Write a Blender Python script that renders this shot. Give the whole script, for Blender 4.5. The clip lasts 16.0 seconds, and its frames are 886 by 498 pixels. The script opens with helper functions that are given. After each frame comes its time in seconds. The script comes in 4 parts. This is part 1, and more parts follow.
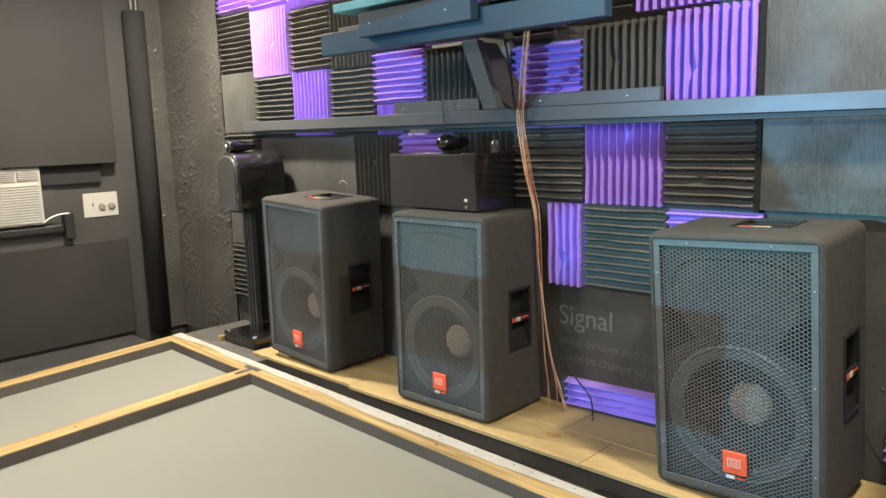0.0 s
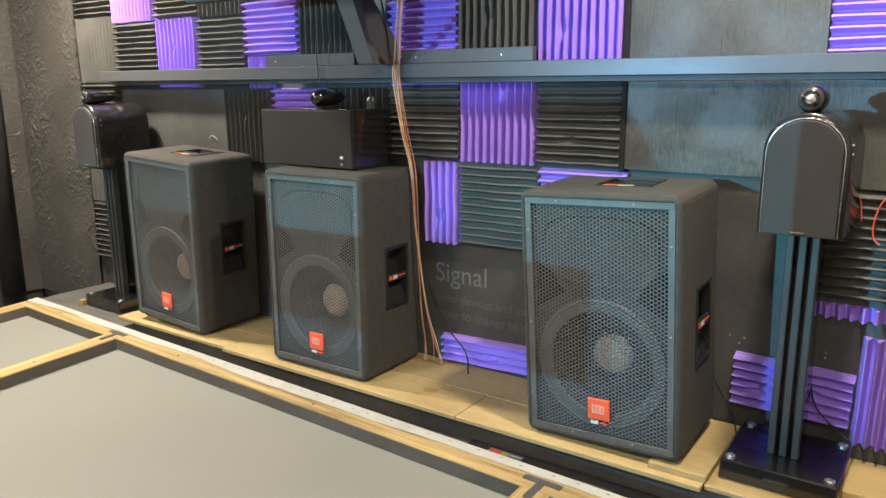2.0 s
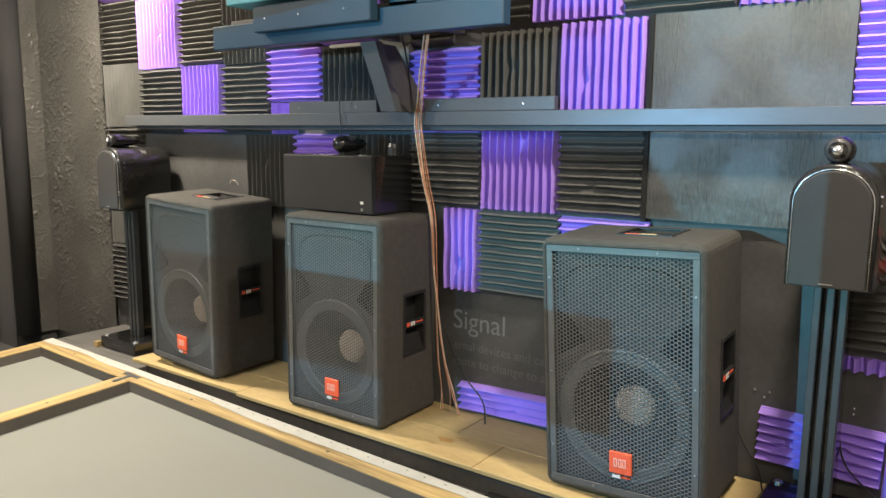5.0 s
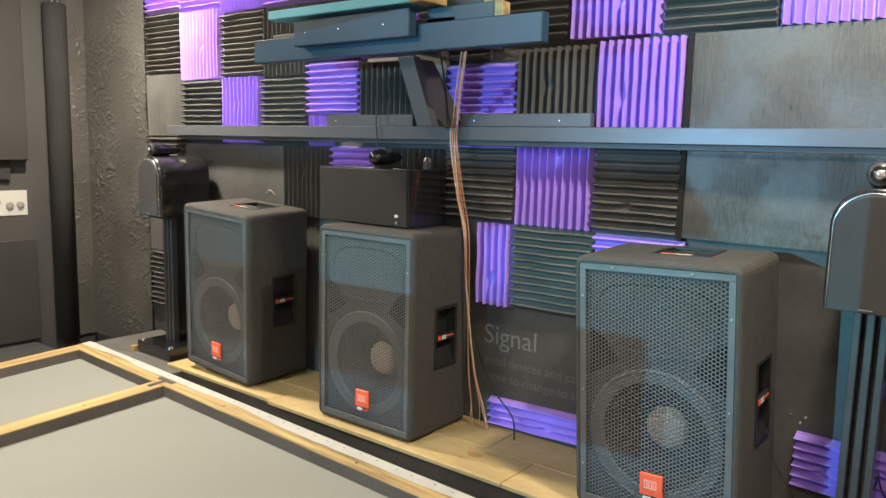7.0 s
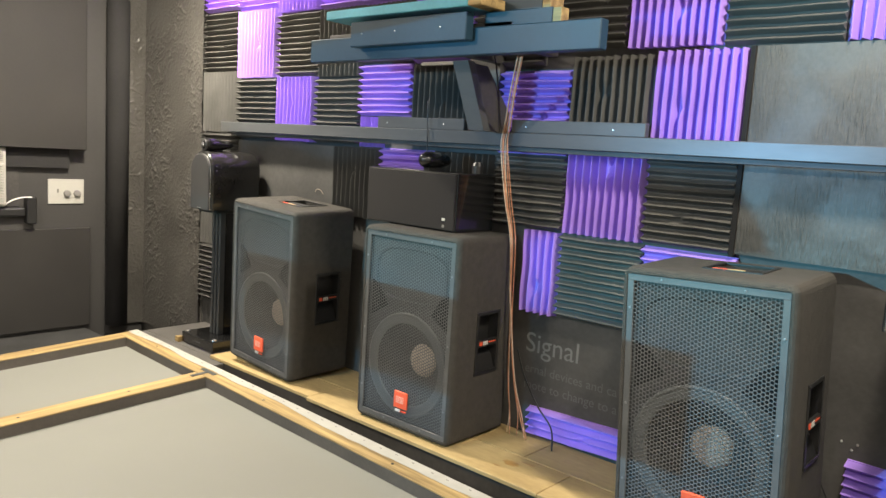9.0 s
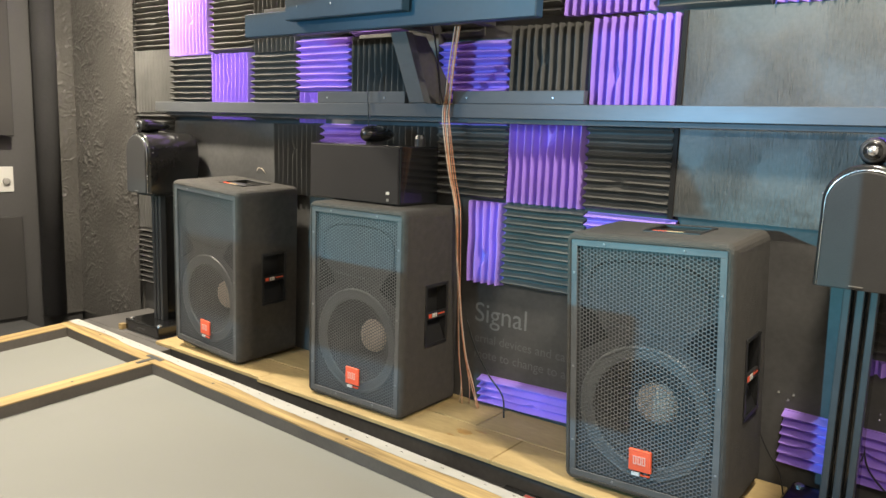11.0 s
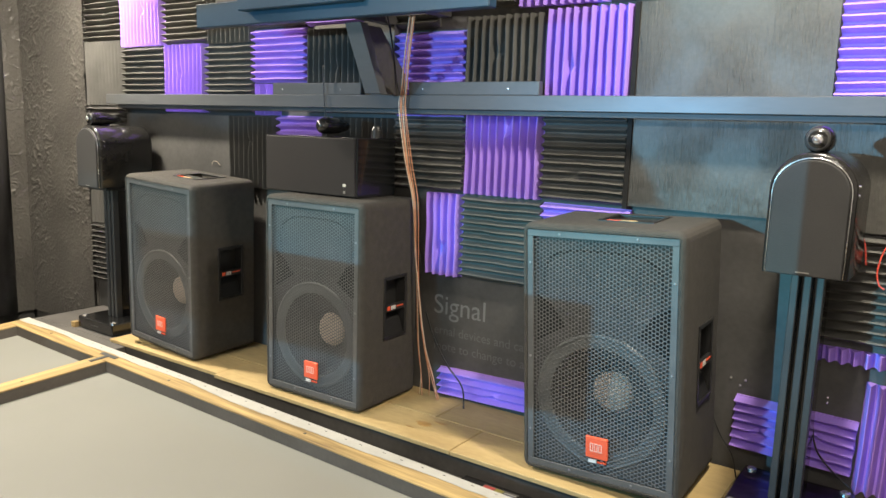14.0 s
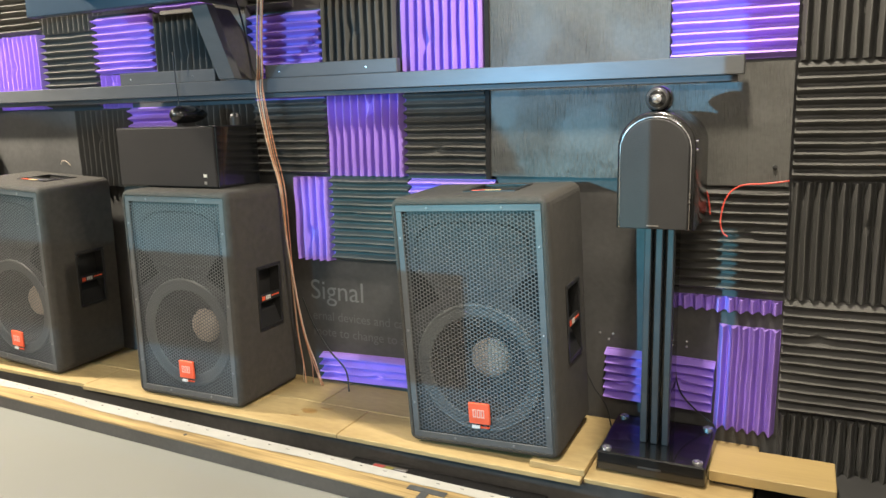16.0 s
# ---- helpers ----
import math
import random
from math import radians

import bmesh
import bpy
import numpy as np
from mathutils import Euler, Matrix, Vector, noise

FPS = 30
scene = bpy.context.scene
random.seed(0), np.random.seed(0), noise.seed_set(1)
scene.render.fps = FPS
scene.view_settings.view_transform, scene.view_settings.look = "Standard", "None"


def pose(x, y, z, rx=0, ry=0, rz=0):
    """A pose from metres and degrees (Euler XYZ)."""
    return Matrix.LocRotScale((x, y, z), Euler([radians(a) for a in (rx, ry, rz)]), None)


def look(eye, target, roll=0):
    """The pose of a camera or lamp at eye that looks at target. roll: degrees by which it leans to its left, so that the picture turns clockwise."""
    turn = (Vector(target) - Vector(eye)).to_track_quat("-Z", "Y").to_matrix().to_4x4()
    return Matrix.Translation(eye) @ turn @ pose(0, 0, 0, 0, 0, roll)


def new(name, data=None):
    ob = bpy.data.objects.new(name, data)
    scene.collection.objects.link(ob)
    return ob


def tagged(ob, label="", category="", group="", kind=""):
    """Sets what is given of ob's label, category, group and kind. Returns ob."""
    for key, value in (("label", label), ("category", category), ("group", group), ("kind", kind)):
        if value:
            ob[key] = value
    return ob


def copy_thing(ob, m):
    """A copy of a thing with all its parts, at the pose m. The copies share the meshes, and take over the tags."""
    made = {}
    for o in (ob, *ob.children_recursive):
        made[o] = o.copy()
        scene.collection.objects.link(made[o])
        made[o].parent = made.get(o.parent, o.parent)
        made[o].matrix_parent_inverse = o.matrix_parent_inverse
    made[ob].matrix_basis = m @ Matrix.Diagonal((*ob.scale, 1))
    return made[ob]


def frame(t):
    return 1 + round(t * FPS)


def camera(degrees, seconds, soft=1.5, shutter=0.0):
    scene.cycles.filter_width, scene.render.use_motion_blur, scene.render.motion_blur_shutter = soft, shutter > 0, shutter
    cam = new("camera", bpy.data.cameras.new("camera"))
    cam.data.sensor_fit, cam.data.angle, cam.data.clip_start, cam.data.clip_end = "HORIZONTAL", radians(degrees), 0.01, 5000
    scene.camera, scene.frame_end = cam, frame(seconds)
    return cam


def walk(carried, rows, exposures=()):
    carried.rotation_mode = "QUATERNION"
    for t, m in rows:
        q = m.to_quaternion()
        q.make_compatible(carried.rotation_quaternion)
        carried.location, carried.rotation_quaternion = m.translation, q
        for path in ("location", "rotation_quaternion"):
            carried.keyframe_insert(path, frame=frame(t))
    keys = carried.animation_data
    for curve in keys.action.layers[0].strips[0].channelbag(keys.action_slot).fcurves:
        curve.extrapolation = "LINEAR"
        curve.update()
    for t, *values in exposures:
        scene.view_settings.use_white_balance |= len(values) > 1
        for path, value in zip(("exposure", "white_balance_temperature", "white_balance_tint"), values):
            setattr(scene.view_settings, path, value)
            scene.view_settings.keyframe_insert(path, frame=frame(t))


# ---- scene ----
cam = camera(61.2, 16.0)
PATH = [
    (0, (3.739, -2.194, 1.421), (2.366, -0.775, 1.108), -1.65),
    (0.5, (3.742, -2.166, 1.423), (2.425, -0.704, 1.077), -1.88),
    (1, (3.724, -2.164, 1.417), (2.513, -0.628, 1.015), -1.10),
    (1.5, (3.736, -2.159, 1.404), (2.598, -0.573, 0.969), -0.46),
    (2, (3.746, -2.177, 1.421), (2.630, -0.577, 0.992), -0.34),
    (2.5, (3.745, -2.187, 1.423), (2.599, -0.597, 1.038), -0.22),
    (3, (3.745, -2.186, 1.429), (2.593, -0.589, 1.089), 0.18),
    (3.2, (3.743, -2.186, 1.425), (2.587, -0.588, 1.105), 0.33),
    (5.3, (3.717, -2.183, 1.402), (2.56, -0.579, 1.102), 0.5),
    (5.5, (3.716, -2.184, 1.39), (2.56, -0.584, 1.07), 0.5),
    (6, (3.721, -2.193, 1.391), (2.57, -0.598, 1.029), 0.6),
    (6.5, (3.727, -2.202, 1.395), (2.563, -0.616, 1.037), 0.9),
    (7, (3.718, -2.193, 1.424), (2.492, -0.636, 1.15), 1.4),
    (7.5, (3.71, -2.2, 1.412), (2.445, -0.664, 1.208), 2.2),
    (8, (3.709, -2.201, 1.409), (2.419, -0.685, 1.205), 2.9),
    (8.5, (3.707, -2.204, 1.406), (2.406, -0.701, 1.181), 3.5),
    (9, (3.701, -2.2, 1.406), (2.39, -0.711, 1.151), 3.7),
    (9.5, (3.709, -2.194, 1.402), (2.421, -0.688, 1.126), 2.9),
    (10, (3.707, -2.195, 1.398), (2.465, -0.654, 1.107), 2.3),
    (10.2, (3.706, -2.192, 1.395), (2.478, -0.642, 1.098), 2.3),
    (12.5, (3.724, -2.2, 1.396), (2.547, -0.615, 1.078), 1.5),
    (13, (3.722, -2.189, 1.395), (2.552, -0.598, 1.075), 1.5),
    (13.5, (3.712, -2.188, 1.395), (2.567, -0.58, 1.073), 1.6),
    (14, (3.726, -2.177, 1.388), (2.606, -0.552, 1.064), 1.8),
    (14.5, (3.734, -2.178, 1.38), (2.677, -0.511, 1.059), 2.0),
    (15, (3.739, -2.183, 1.373), (2.751, -0.471, 1.066), 1.4),
    (15.5, (3.751, -2.182, 1.368), (2.841, -0.43, 1.044), 0.0),
    (16, (3.765, -2.158, 1.369), (2.912, -0.386, 1.006), -1.4),
]
walk(cam, [(t, look(eye, target, roll)) for t, eye, target, roll in PATH], [(0, 0.0), (3, 0.03), (6.5, 0.0), (9, 0.05), (12.5, 0.1), (14.5, 0.13), (16, 0.26)])

# ---- light ----
world = bpy.data.worlds.new("world")
scene.world = world
world.use_nodes = True
world.node_tree.nodes["Background"].inputs[0].default_value = (0.02, 0.02, 0.024, 1)
world.node_tree.nodes["Background"].inputs[1].default_value = 0.3

WALL = 0.04            # face of the wall behind the foam
STAGE = 0.40           # top of the wooden stage


def ceiling_or_fill_lamp(x, y, watts, size, colour):
    d = bpy.data.lights.new("ceiling_or_fill_light", "AREA")
    d.energy, d.size, d.color = watts, size, colour
    o = new("ceiling_or_fill_source", d)
    o.matrix_world = pose(x, y, 2.44)
    return o


ceiling_or_fill_lamp(0.42, -0.60, 82, 0.12, (1.0, 0.90, 0.74))
ceiling_or_fill_lamp(3.5, -0.60, 40, 0.12, (1.0, 0.90, 0.74))
# two unseen fill lamps, added farther back to brighten the fronts and the screen
ceiling_or_fill_lamp(1.15, -2.7, 84, 0.4, (1.0, 0.905, 0.775))
ceiling_or_fill_lamp(3.9, -2.6, 36, 0.4, (1.0, 0.905, 0.775))

# the video projector in the back of the room, with its idle picture and a dark message box
PX, PY, PZ = 1.50, -4.50, 1.60
THROW = WALL - PY
beam = bpy.data.lights.new("projector_beam", "SPOT")
beam.energy, beam.spot_size, beam.spot_blend, beam.shadow_soft_size = 4100, radians(70), 0.0, 0.006
beam.color = (1, 1, 1)
beam.use_nodes = True
new("projector_beam", beam).matrix_world = pose(PX, PY, PZ, 90, 0, 0)
bt = beam.node_tree
bn, bl = bt.nodes, bt.links


def bmath(op, a, b=0.0, c=0.0):
    n = bn.new("ShaderNodeMath")
    n.operation = op
    for i, v in enumerate((a, b, c)):
        if hasattr(v, "links"):
            bl.new(v, n.inputs[i])
        else:
            n.inputs[i].default_value = v
    return n.outputs[0]


def between(v, lo, hi, soft=0.006):
    def step(a, edge, s):
        return bmath("MULTIPLY_ADD", bmath("SUBTRACT", a, edge), 1 / s, 0.5)
    up = bmath("MINIMUM", bmath("MAXIMUM", step(v, lo, soft), 0), 1)
    down = bmath("SUBTRACT", 1, bmath("MINIMUM", bmath("MAXIMUM", step(v, hi, soft), 0), 1))
    return bmath("MULTIPLY", up, down)


bc = bn.new("ShaderNodeTexCoord")
bs = bn.new("ShaderNodeSeparateXYZ")
bl.new(bc.outputs["Normal"], bs.inputs[0])
bu = bmath("MULTIPLY_ADD", bmath("DIVIDE", bs.outputs[0], bs.outputs[2]), -THROW, PX)
bv = bmath("MULTIPLY_ADD", bmath("DIVIDE", bs.outputs[1], bs.outputs[2]), -THROW, PZ)
inside = bmath("MULTIPLY", between(bu, 0.30, 3.618), bmath("MULTIPLY", between(bmath("MULTIPLY_ADD", bu, -0.079, bv), -1, 1.68), between(bv, 0.13, 3)))
message = bmath("MULTIPLY", between(bu, 0.83, 3.07), between(bv, 0.50, 0.865))
bxy = bn.new("ShaderNodeCombineXYZ")
bl.new(bu, bxy.inputs[0])
bl.new(bv, bxy.inputs[1])
ridge = bn.new("ShaderNodeTexNoise")
ridge.inputs["Scale"].default_value, ridge.inputs["Detail"].default_value = 2.3, 4
bl.new(bxy.outputs[0], ridge.inputs["Vector"])
# sky above, a dark hill line, and lit water below it
crest = bmath("MULTIPLY_ADD", bmath("MAXIMUM", bmath("SUBTRACT", bu, 2.88), 0), -1.6, bmath("MULTIPLY_ADD", ridge.outputs["Fac"], 0.22, 1.26))
shore = bmath("MULTIPLY_ADD", bmath("MINIMUM", bmath("MAXIMUM", bmath("SUBTRACT", bu, 2.1), 0), 0.2), 0.36, 1.09)
hill = bmath("MULTIPLY", between(bmath("SUBTRACT", bv, crest), -3, 0, 0.06), between(bmath("SUBTRACT", bv, shore), 0, 3, 0.03))
ramp = bn.new("ShaderNodeValToRGB")
bl.new(bmath("DIVIDE", bv, 1.88), ramp.inputs[0])
cr = ramp.color_ramp
cr.elements[0].position, cr.elements[0].color = 0.0, (0.010, 0.030, 0.040, 1)
cr.elements[1].position, cr.elements[1].color = 1.0, (0.035, 0.17, 0.24, 1)
for p, c in ((0.16, (0.018, 0.055, 0.085, 1)), (0.26, (0.040, 0.125, 0.195, 1)), (0.45, (0.050, 0.175, 0.255, 1)), (0.55, (0.050, 0.190, 0.245, 1)), (0.66, (0.046, 0.145, 0.205, 1)), (0.78, (0.058, 0.138, 0.225, 1)), (0.9, (0.050, 0.14, 0.215, 1))):
    cr.elements.new(p).color = c
level = bmath("MULTIPLY", inside, bmath("SUBTRACT", 1, bmath("MULTIPLY", message, 0.86)))
level = bmath("MULTIPLY", level, bmath("SUBTRACT", 1, bmath("MULTIPLY", hill, 0.84)))
level = bmath("MULTIPLY", level, bmath("MULTIPLY_ADD", ridge.outputs["Fac"], 0.8, 0.6))
level = bmath("MULTIPLY", level, bmath("MULTIPLY_ADD", bu, 0.25, 0.12))
be = bn["Emission"]
bl.new(ramp.outputs[0], be.inputs["Color"])
bl.new(level, be.inputs["Strength"])


# ---- materials ----
def material(name, base, rough=0.6, metal=0.0, vary=0.25, scale=6.0, fine=90.0, bump=0.15, depth=0.002, coat=0.0, stretch=(1, 1, 1), tint=None, each=0.0):
    """A painted, moulded or woven surface: stains at a large scale, grain and relief at a small one."""
    m = bpy.data.materials.new(name)
    m.use_nodes = True
    t = m.node_tree
    n, l = t.nodes, t.links
    p = n["Principled BSDF"]
    p.inputs["Roughness"].default_value, p.inputs["Metallic"].default_value = rough, metal
    p.inputs["Coat Weight"].default_value = coat
    tc = n.new("ShaderNodeTexCoord")
    mp = n.new("ShaderNodeMapping")
    mp.inputs["Scale"].default_value = stretch
    l.new(tc.outputs["Object"], mp.inputs[0])
    big, small = n.new("ShaderNodeTexNoise"), n.new("ShaderNodeTexNoise")
    for q, s, d in ((big, scale, 5), (small, fine, 3)):
        q.inputs["Scale"].default_value, q.inputs["Detail"].default_value = s, d
        l.new(mp.outputs[0], q.inputs["Vector"])
    add = n.new("ShaderNodeMath")
    add.operation = "MULTIPLY_ADD"
    add.inputs[1].default_value = 0.4
    l.new(small.outputs["Fac"], add.inputs[0])
    l.new(big.outputs["Fac"], add.inputs[2])
    r = n.new("ShaderNodeValToRGB")
    dark = tuple(c * (1 - vary) for c in base)
    light = tint or tuple(min(1, c * (1 + vary)) for c in base)
    r.color_ramp.elements[0].position, r.color_ramp.elements[0].color = 0.45, (*dark, 1)
    r.color_ramp.elements[1].position, r.color_ramp.elements[1].color = 0.95, (*light, 1)
    l.new(add.outputs[0], r.inputs[0])
    colour = r.outputs[0]
    if each:
        oi, hs = n.new("ShaderNodeObjectInfo"), n.new("ShaderNodeHueSaturation")
        ma = n.new("ShaderNodeMath")
        ma.operation = "MULTIPLY_ADD"
        ma.inputs[1].default_value, ma.inputs[2].default_value = each * 2, 1 - each
        l.new(oi.outputs["Random"], ma.inputs[0])
        l.new(ma.outputs[0], hs.inputs["Value"])
        l.new(colour, hs.inputs["Color"])
        colour = hs.outputs[0]
    l.new(colour, p.inputs["Base Color"])
    mr = n.new("ShaderNodeMath")
    mr.operation = "MULTIPLY_ADD"
    mr.inputs[1].default_value, mr.inputs[2].default_value = 0.2, rough - 0.1
    l.new(big.outputs["Fac"], mr.inputs[0])
    l.new(mr.outputs[0], p.inputs["Roughness"])
    if bump:
        b = n.new("ShaderNodeBump")
        b.inputs["Strength"].default_value, b.inputs["Distance"].default_value = bump, depth
        l.new(small.outputs["Fac"], b.inputs["Height"])
        l.new(b.outputs[0], p.inputs["Normal"])
    return m


def plaster(name, base, rough, scale, warp, strength, depth, stretch=(1, 1, 1), patchy=False):
    """Trowelled or brushed paint: ridged relief with torn lines."""
    m = material(name, base, rough, vary=0.3, scale=3, bump=0)
    t = m.node_tree
    n, l = t.nodes, t.links
    tc, mp = n.new("ShaderNodeTexCoord"), n.new("ShaderNodeMapping")
    mp.inputs["Scale"].default_value = stretch
    l.new(tc.outputs["Object"], mp.inputs[0])
    a = n.new("ShaderNodeTexNoise")
    a.noise_type = "RIDGED_MULTIFRACTAL"
    a.inputs["Scale"].default_value, a.inputs["Detail"].default_value, a.inputs["Distortion"].default_value = scale, 4, warp
    l.new(mp.outputs[0], a.inputs["Vector"])
    c = n.new("ShaderNodeTexNoise")
    c.inputs["Scale"].default_value, c.inputs["Detail"].default_value = scale * 3.5, 5
    l.new(mp.outputs[0], c.inputs["Vector"])
    add = n.new("ShaderNodeMath")
    add.operation = "MULTIPLY_ADD"
    add.inputs[1].default_value = 0.5
    l.new(a.outputs["Fac"], add.inputs[0])
    l.new(c.outputs["Fac"], add.inputs[2])
    height = add.outputs[0]
    if patchy:
        # brush marks stand up in some places and are rubbed flat in others
        pn, mr, mu = n.new("ShaderNodeTexNoise"), n.new("ShaderNodeMapRange"), n.new("ShaderNodeMath")
        pn.inputs["Scale"].default_value, pn.inputs["Detail"].default_value = 5.0, 3
        l.new(tc.outputs["Object"], pn.inputs["Vector"])
        mr.inputs[1].default_value, mr.inputs[2].default_value, mr.inputs[3].default_value, mr.inputs[4].default_value = 0.42, 0.66, 0.22, 1.0
        l.new(pn.outputs["Fac"], mr.inputs[0])
        mu.operation = "MULTIPLY"
        l.new(height, mu.inputs[0])
        l.new(mr.outputs[0], mu.inputs[1])
        height = mu.outputs[0]
    b = n.new("ShaderNodeBump")
    b.inputs["Strength"].default_value, b.inputs["Distance"].default_value = strength, depth
    l.new(height, b.inputs["Height"])
    l.new(b.outputs[0], n["Principled BSDF"].inputs["Normal"])
    return m


FOAM_BLACK = material("charcoal_foam", (0.080, 0.078, 0.072), 0.9, vary=0.3, scale=5, fine=400, bump=0.4, depth=0.001, each=0.25)
FOAM_PURPLE = material("purple_foam", (0.37, 0.22, 0.74), 0.9, vary=0.16, scale=4, fine=400, bump=0.4, depth=0.001, each=0.1)
STUCCO = plaster("trowelled_charcoal_stucco", (0.088, 0.083, 0.075), 0.38, 26, 1.2, 0.35, 0.004)
BRUSHED = plaster("brushed_grey_paint", (0.086, 0.084, 0.076), 0.46, 18, 1.3, 1.0, 0.007, (4.2, 1, 0.5), True)
BLACKWALL = material("matt_black_paint", (0.068, 0.066, 0.063), 0.6, vary=0.3, scale=4, fine=60, bump=0.25, depth=0.003)
GREYWALL = material("charcoal_wall_paint", (0.052, 0.050, 0.048), 0.6, vary=0.12, scale=2, fine=80, bump=0.1)
SIDEPANEL = material("black_fabric_panel", (0.027, 0.025, 0.023), 0.75, vary=0.3, scale=2.5, fine=300, bump=0.2)
# unseen surfaces, kept pale so that they bounce fill light into the room
BOUNCE_CEILING = material("pale_bounce_ceiling", (0.50, 0.495, 0.48), 0.8, vary=0.1)
BOUNCE_WALL = material("pale_bounce_wall", (0.50, 0.49, 0.475), 0.7, vary=0.08, scale=2, fine=80, bump=0.1)
CARPET = material("dark_floor_carpet", (0.04, 0.04, 0.039), 0.95, vary=0.3, fine=300, bump=0.5)
BLACKBOARD = material("black_painted_board", (0.066, 0.063, 0.059), 0.5, vary=0.35, scale=5, fine=70, bump=0.15)
GREYBOARD = material("dark_grey_board", (0.10, 0.094, 0.086), 0.7, vary=0.2, scale=5, fine=120, bump=0.2)
FRAMESIDE = material("dark_brown_paint", (0.105, 0.092, 0.080), 0.7, vary=0.2, scale=6, fine=90)
SLEEVE = material("black_foam_sleeve", (0.026, 0.025, 0.025), 0.97, vary=0.2, bump=0.1)
SLATE = material("slate_painted_timber", (0.078, 0.081, 0.082), 0.36, vary=0.15, scale=4, fine=60, bump=0.12, stretch=(0.4, 2, 2))
# the projector's blue light on the bracket boards is put into these two colours
BEAMLIT_PALE = material("pale_board_lit_blue", (0.12, 0.47, 0.62), 0.5, vary=0.15, bump=0.1)
BEAMLIT_DARK = material("dark_board_lit_blue", (0.014, 0.042, 0.068), 0.45, vary=0.15, scale=4, fine=60, bump=0.12)
PLYWOOD = material("bare_plywood", (0.42, 0.295, 0.125), 0.6, vary=0.2, scale=4, fine=40, bump=0.1, stretch=(0.6, 1.6, 2), tint=(0.54, 0.40, 0.185), each=0.1)
PINE = material("pine_timber", (0.34, 0.22, 0.088), 0.6, vary=0.5, scale=7, fine=30, bump=0.2, stretch=(0.3, 7, 7), tint=(0.56, 0.40, 0.17), each=0.08)
PINE_Y = material("pine_timber_across", (0.36, 0.235, 0.095), 0.6, vary=0.4, scale=5, fine=30, bump=0.2, stretch=(7, 0.3, 7), tint=(0.56, 0.40, 0.17), each=0.08)
PINE_PLAIN = material("planed_pine", (0.46, 0.33, 0.135), 0.6, vary=0.1, scale=3, fine=40, bump=0.1, stretch=(0.4, 4, 4))
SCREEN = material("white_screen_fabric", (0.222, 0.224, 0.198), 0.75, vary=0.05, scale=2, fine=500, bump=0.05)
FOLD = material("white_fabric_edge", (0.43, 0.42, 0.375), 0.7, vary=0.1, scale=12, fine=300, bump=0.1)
CARPETED = material("speaker_carpet", (0.060, 0.0555, 0.048), 0.95, vary=0.22, scale=40, fine=330, bump=1.0, depth=0.004)
GRILLE = material("black_powder_coated_steel", (0.105, 0.105, 0.103), 0.42, metal=0.0, vary=0.15, scale=8)
BAFFLE = material("black_baffle", (0.060, 0.059, 0.057), 0.7)
CONE = material("paper_cone", (0.05, 0.049, 0.046), 0.8, vary=0.2)
DUSTCAP = material("beige_dust_cap", (0.42, 0.34, 0.27), 0.7, vary=0.15, scale=20)
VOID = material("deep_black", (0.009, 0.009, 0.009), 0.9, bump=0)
SURROUND = material("grey_cone_surround", (0.125, 0.125, 0.12), 0.42, vary=0.1)
HORN = material("black_horn_plastic", (0.027, 0.027, 0.026), 0.5)
RUBBER = material("black_plastic", (0.021, 0.021, 0.021), 0.4)
GLOSS = material("black_piano_lacquer", (0.010, 0.010, 0.010), 0.21, vary=0.3, bump=0, coat=0.6)
SATIN = material("black_satin_lacquer", (0.018, 0.0175, 0.017), 0.24, vary=0.2, bump=0, coat=0.2)
CLOTH = material("black_grille_cloth", (0.036, 0.036, 0.036), 0.85, fine=500, bump=0.3)
DARKCLOTH = material("dark_brown_grille_cloth", (0.020, 0.018, 0.018), 0.8, fine=500, bump=0.3)
SILVER = material("silver_trim", (0.75, 0.75, 0.76), 0.25, metal=0.9, vary=0.05, bump=0)
GREYTUBE = material("satin_grey_tube", (0.07, 0.07, 0.07), 0.32, metal=0.4, vary=0.1, bump=0)
DARKSTEEL = material("dark_steel", (0.06, 0.06, 0.06), 0.4, metal=0.8, vary=0.2)
PLATESTEEL = material("zinc_mending_plate", (0.10, 0.105, 0.105), 0.45, metal=0.3, vary=0.25, scale=30)
DULLSTEEL = material("dull_steel", (0.22, 0.22, 0.22), 0.5, metal=0.5, vary=0.1, bump=0)
PALEBADGE = material("pale_orange_print", (0.80, 0.42, 0.33), 0.4, vary=0.05, bump=0)
ORANGE = material("orange_badge", (0.85, 0.12, 0.05), 0.4, vary=0.06, bump=0)
WHITE = material("white_plastic", (0.75, 0.73, 0.68), 0.4, vary=0.05, bump=0)
TANLABEL = material("tan_label", (0.62, 0.42, 0.20), 0.5, vary=0.2, bump=0)
GLUE = material("dried_glue", (0.40, 0.235, 0.075), 0.35, vary=0.2, scale=30, bump=0.1)
IVORY = material("ivory_plastic", (0.46, 0.45, 0.41), 0.45, vary=0.05, bump=0)
GREYPLASTIC = material("grey_plastic", (0.22, 0.21, 0.195), 0.5, vary=0.1, bump=0)
COPPER = material("tan_speaker_wire", (0.60, 0.27, 0.14), 0.35, vary=0.25, scale=30, bump=0)
PALEWIRE = material("pale_speaker_wire", (0.66, 0.55, 0.42), 0.35, vary=0.2, scale=30, bump=0)
REDWIRE = material("red_wire", (0.75, 0.10, 0.07), 0.4, vary=0.1, bump=0)
BLACKWIRE = material("black_wire", (0.012, 0.012, 0.012), 0.4, bump=0)
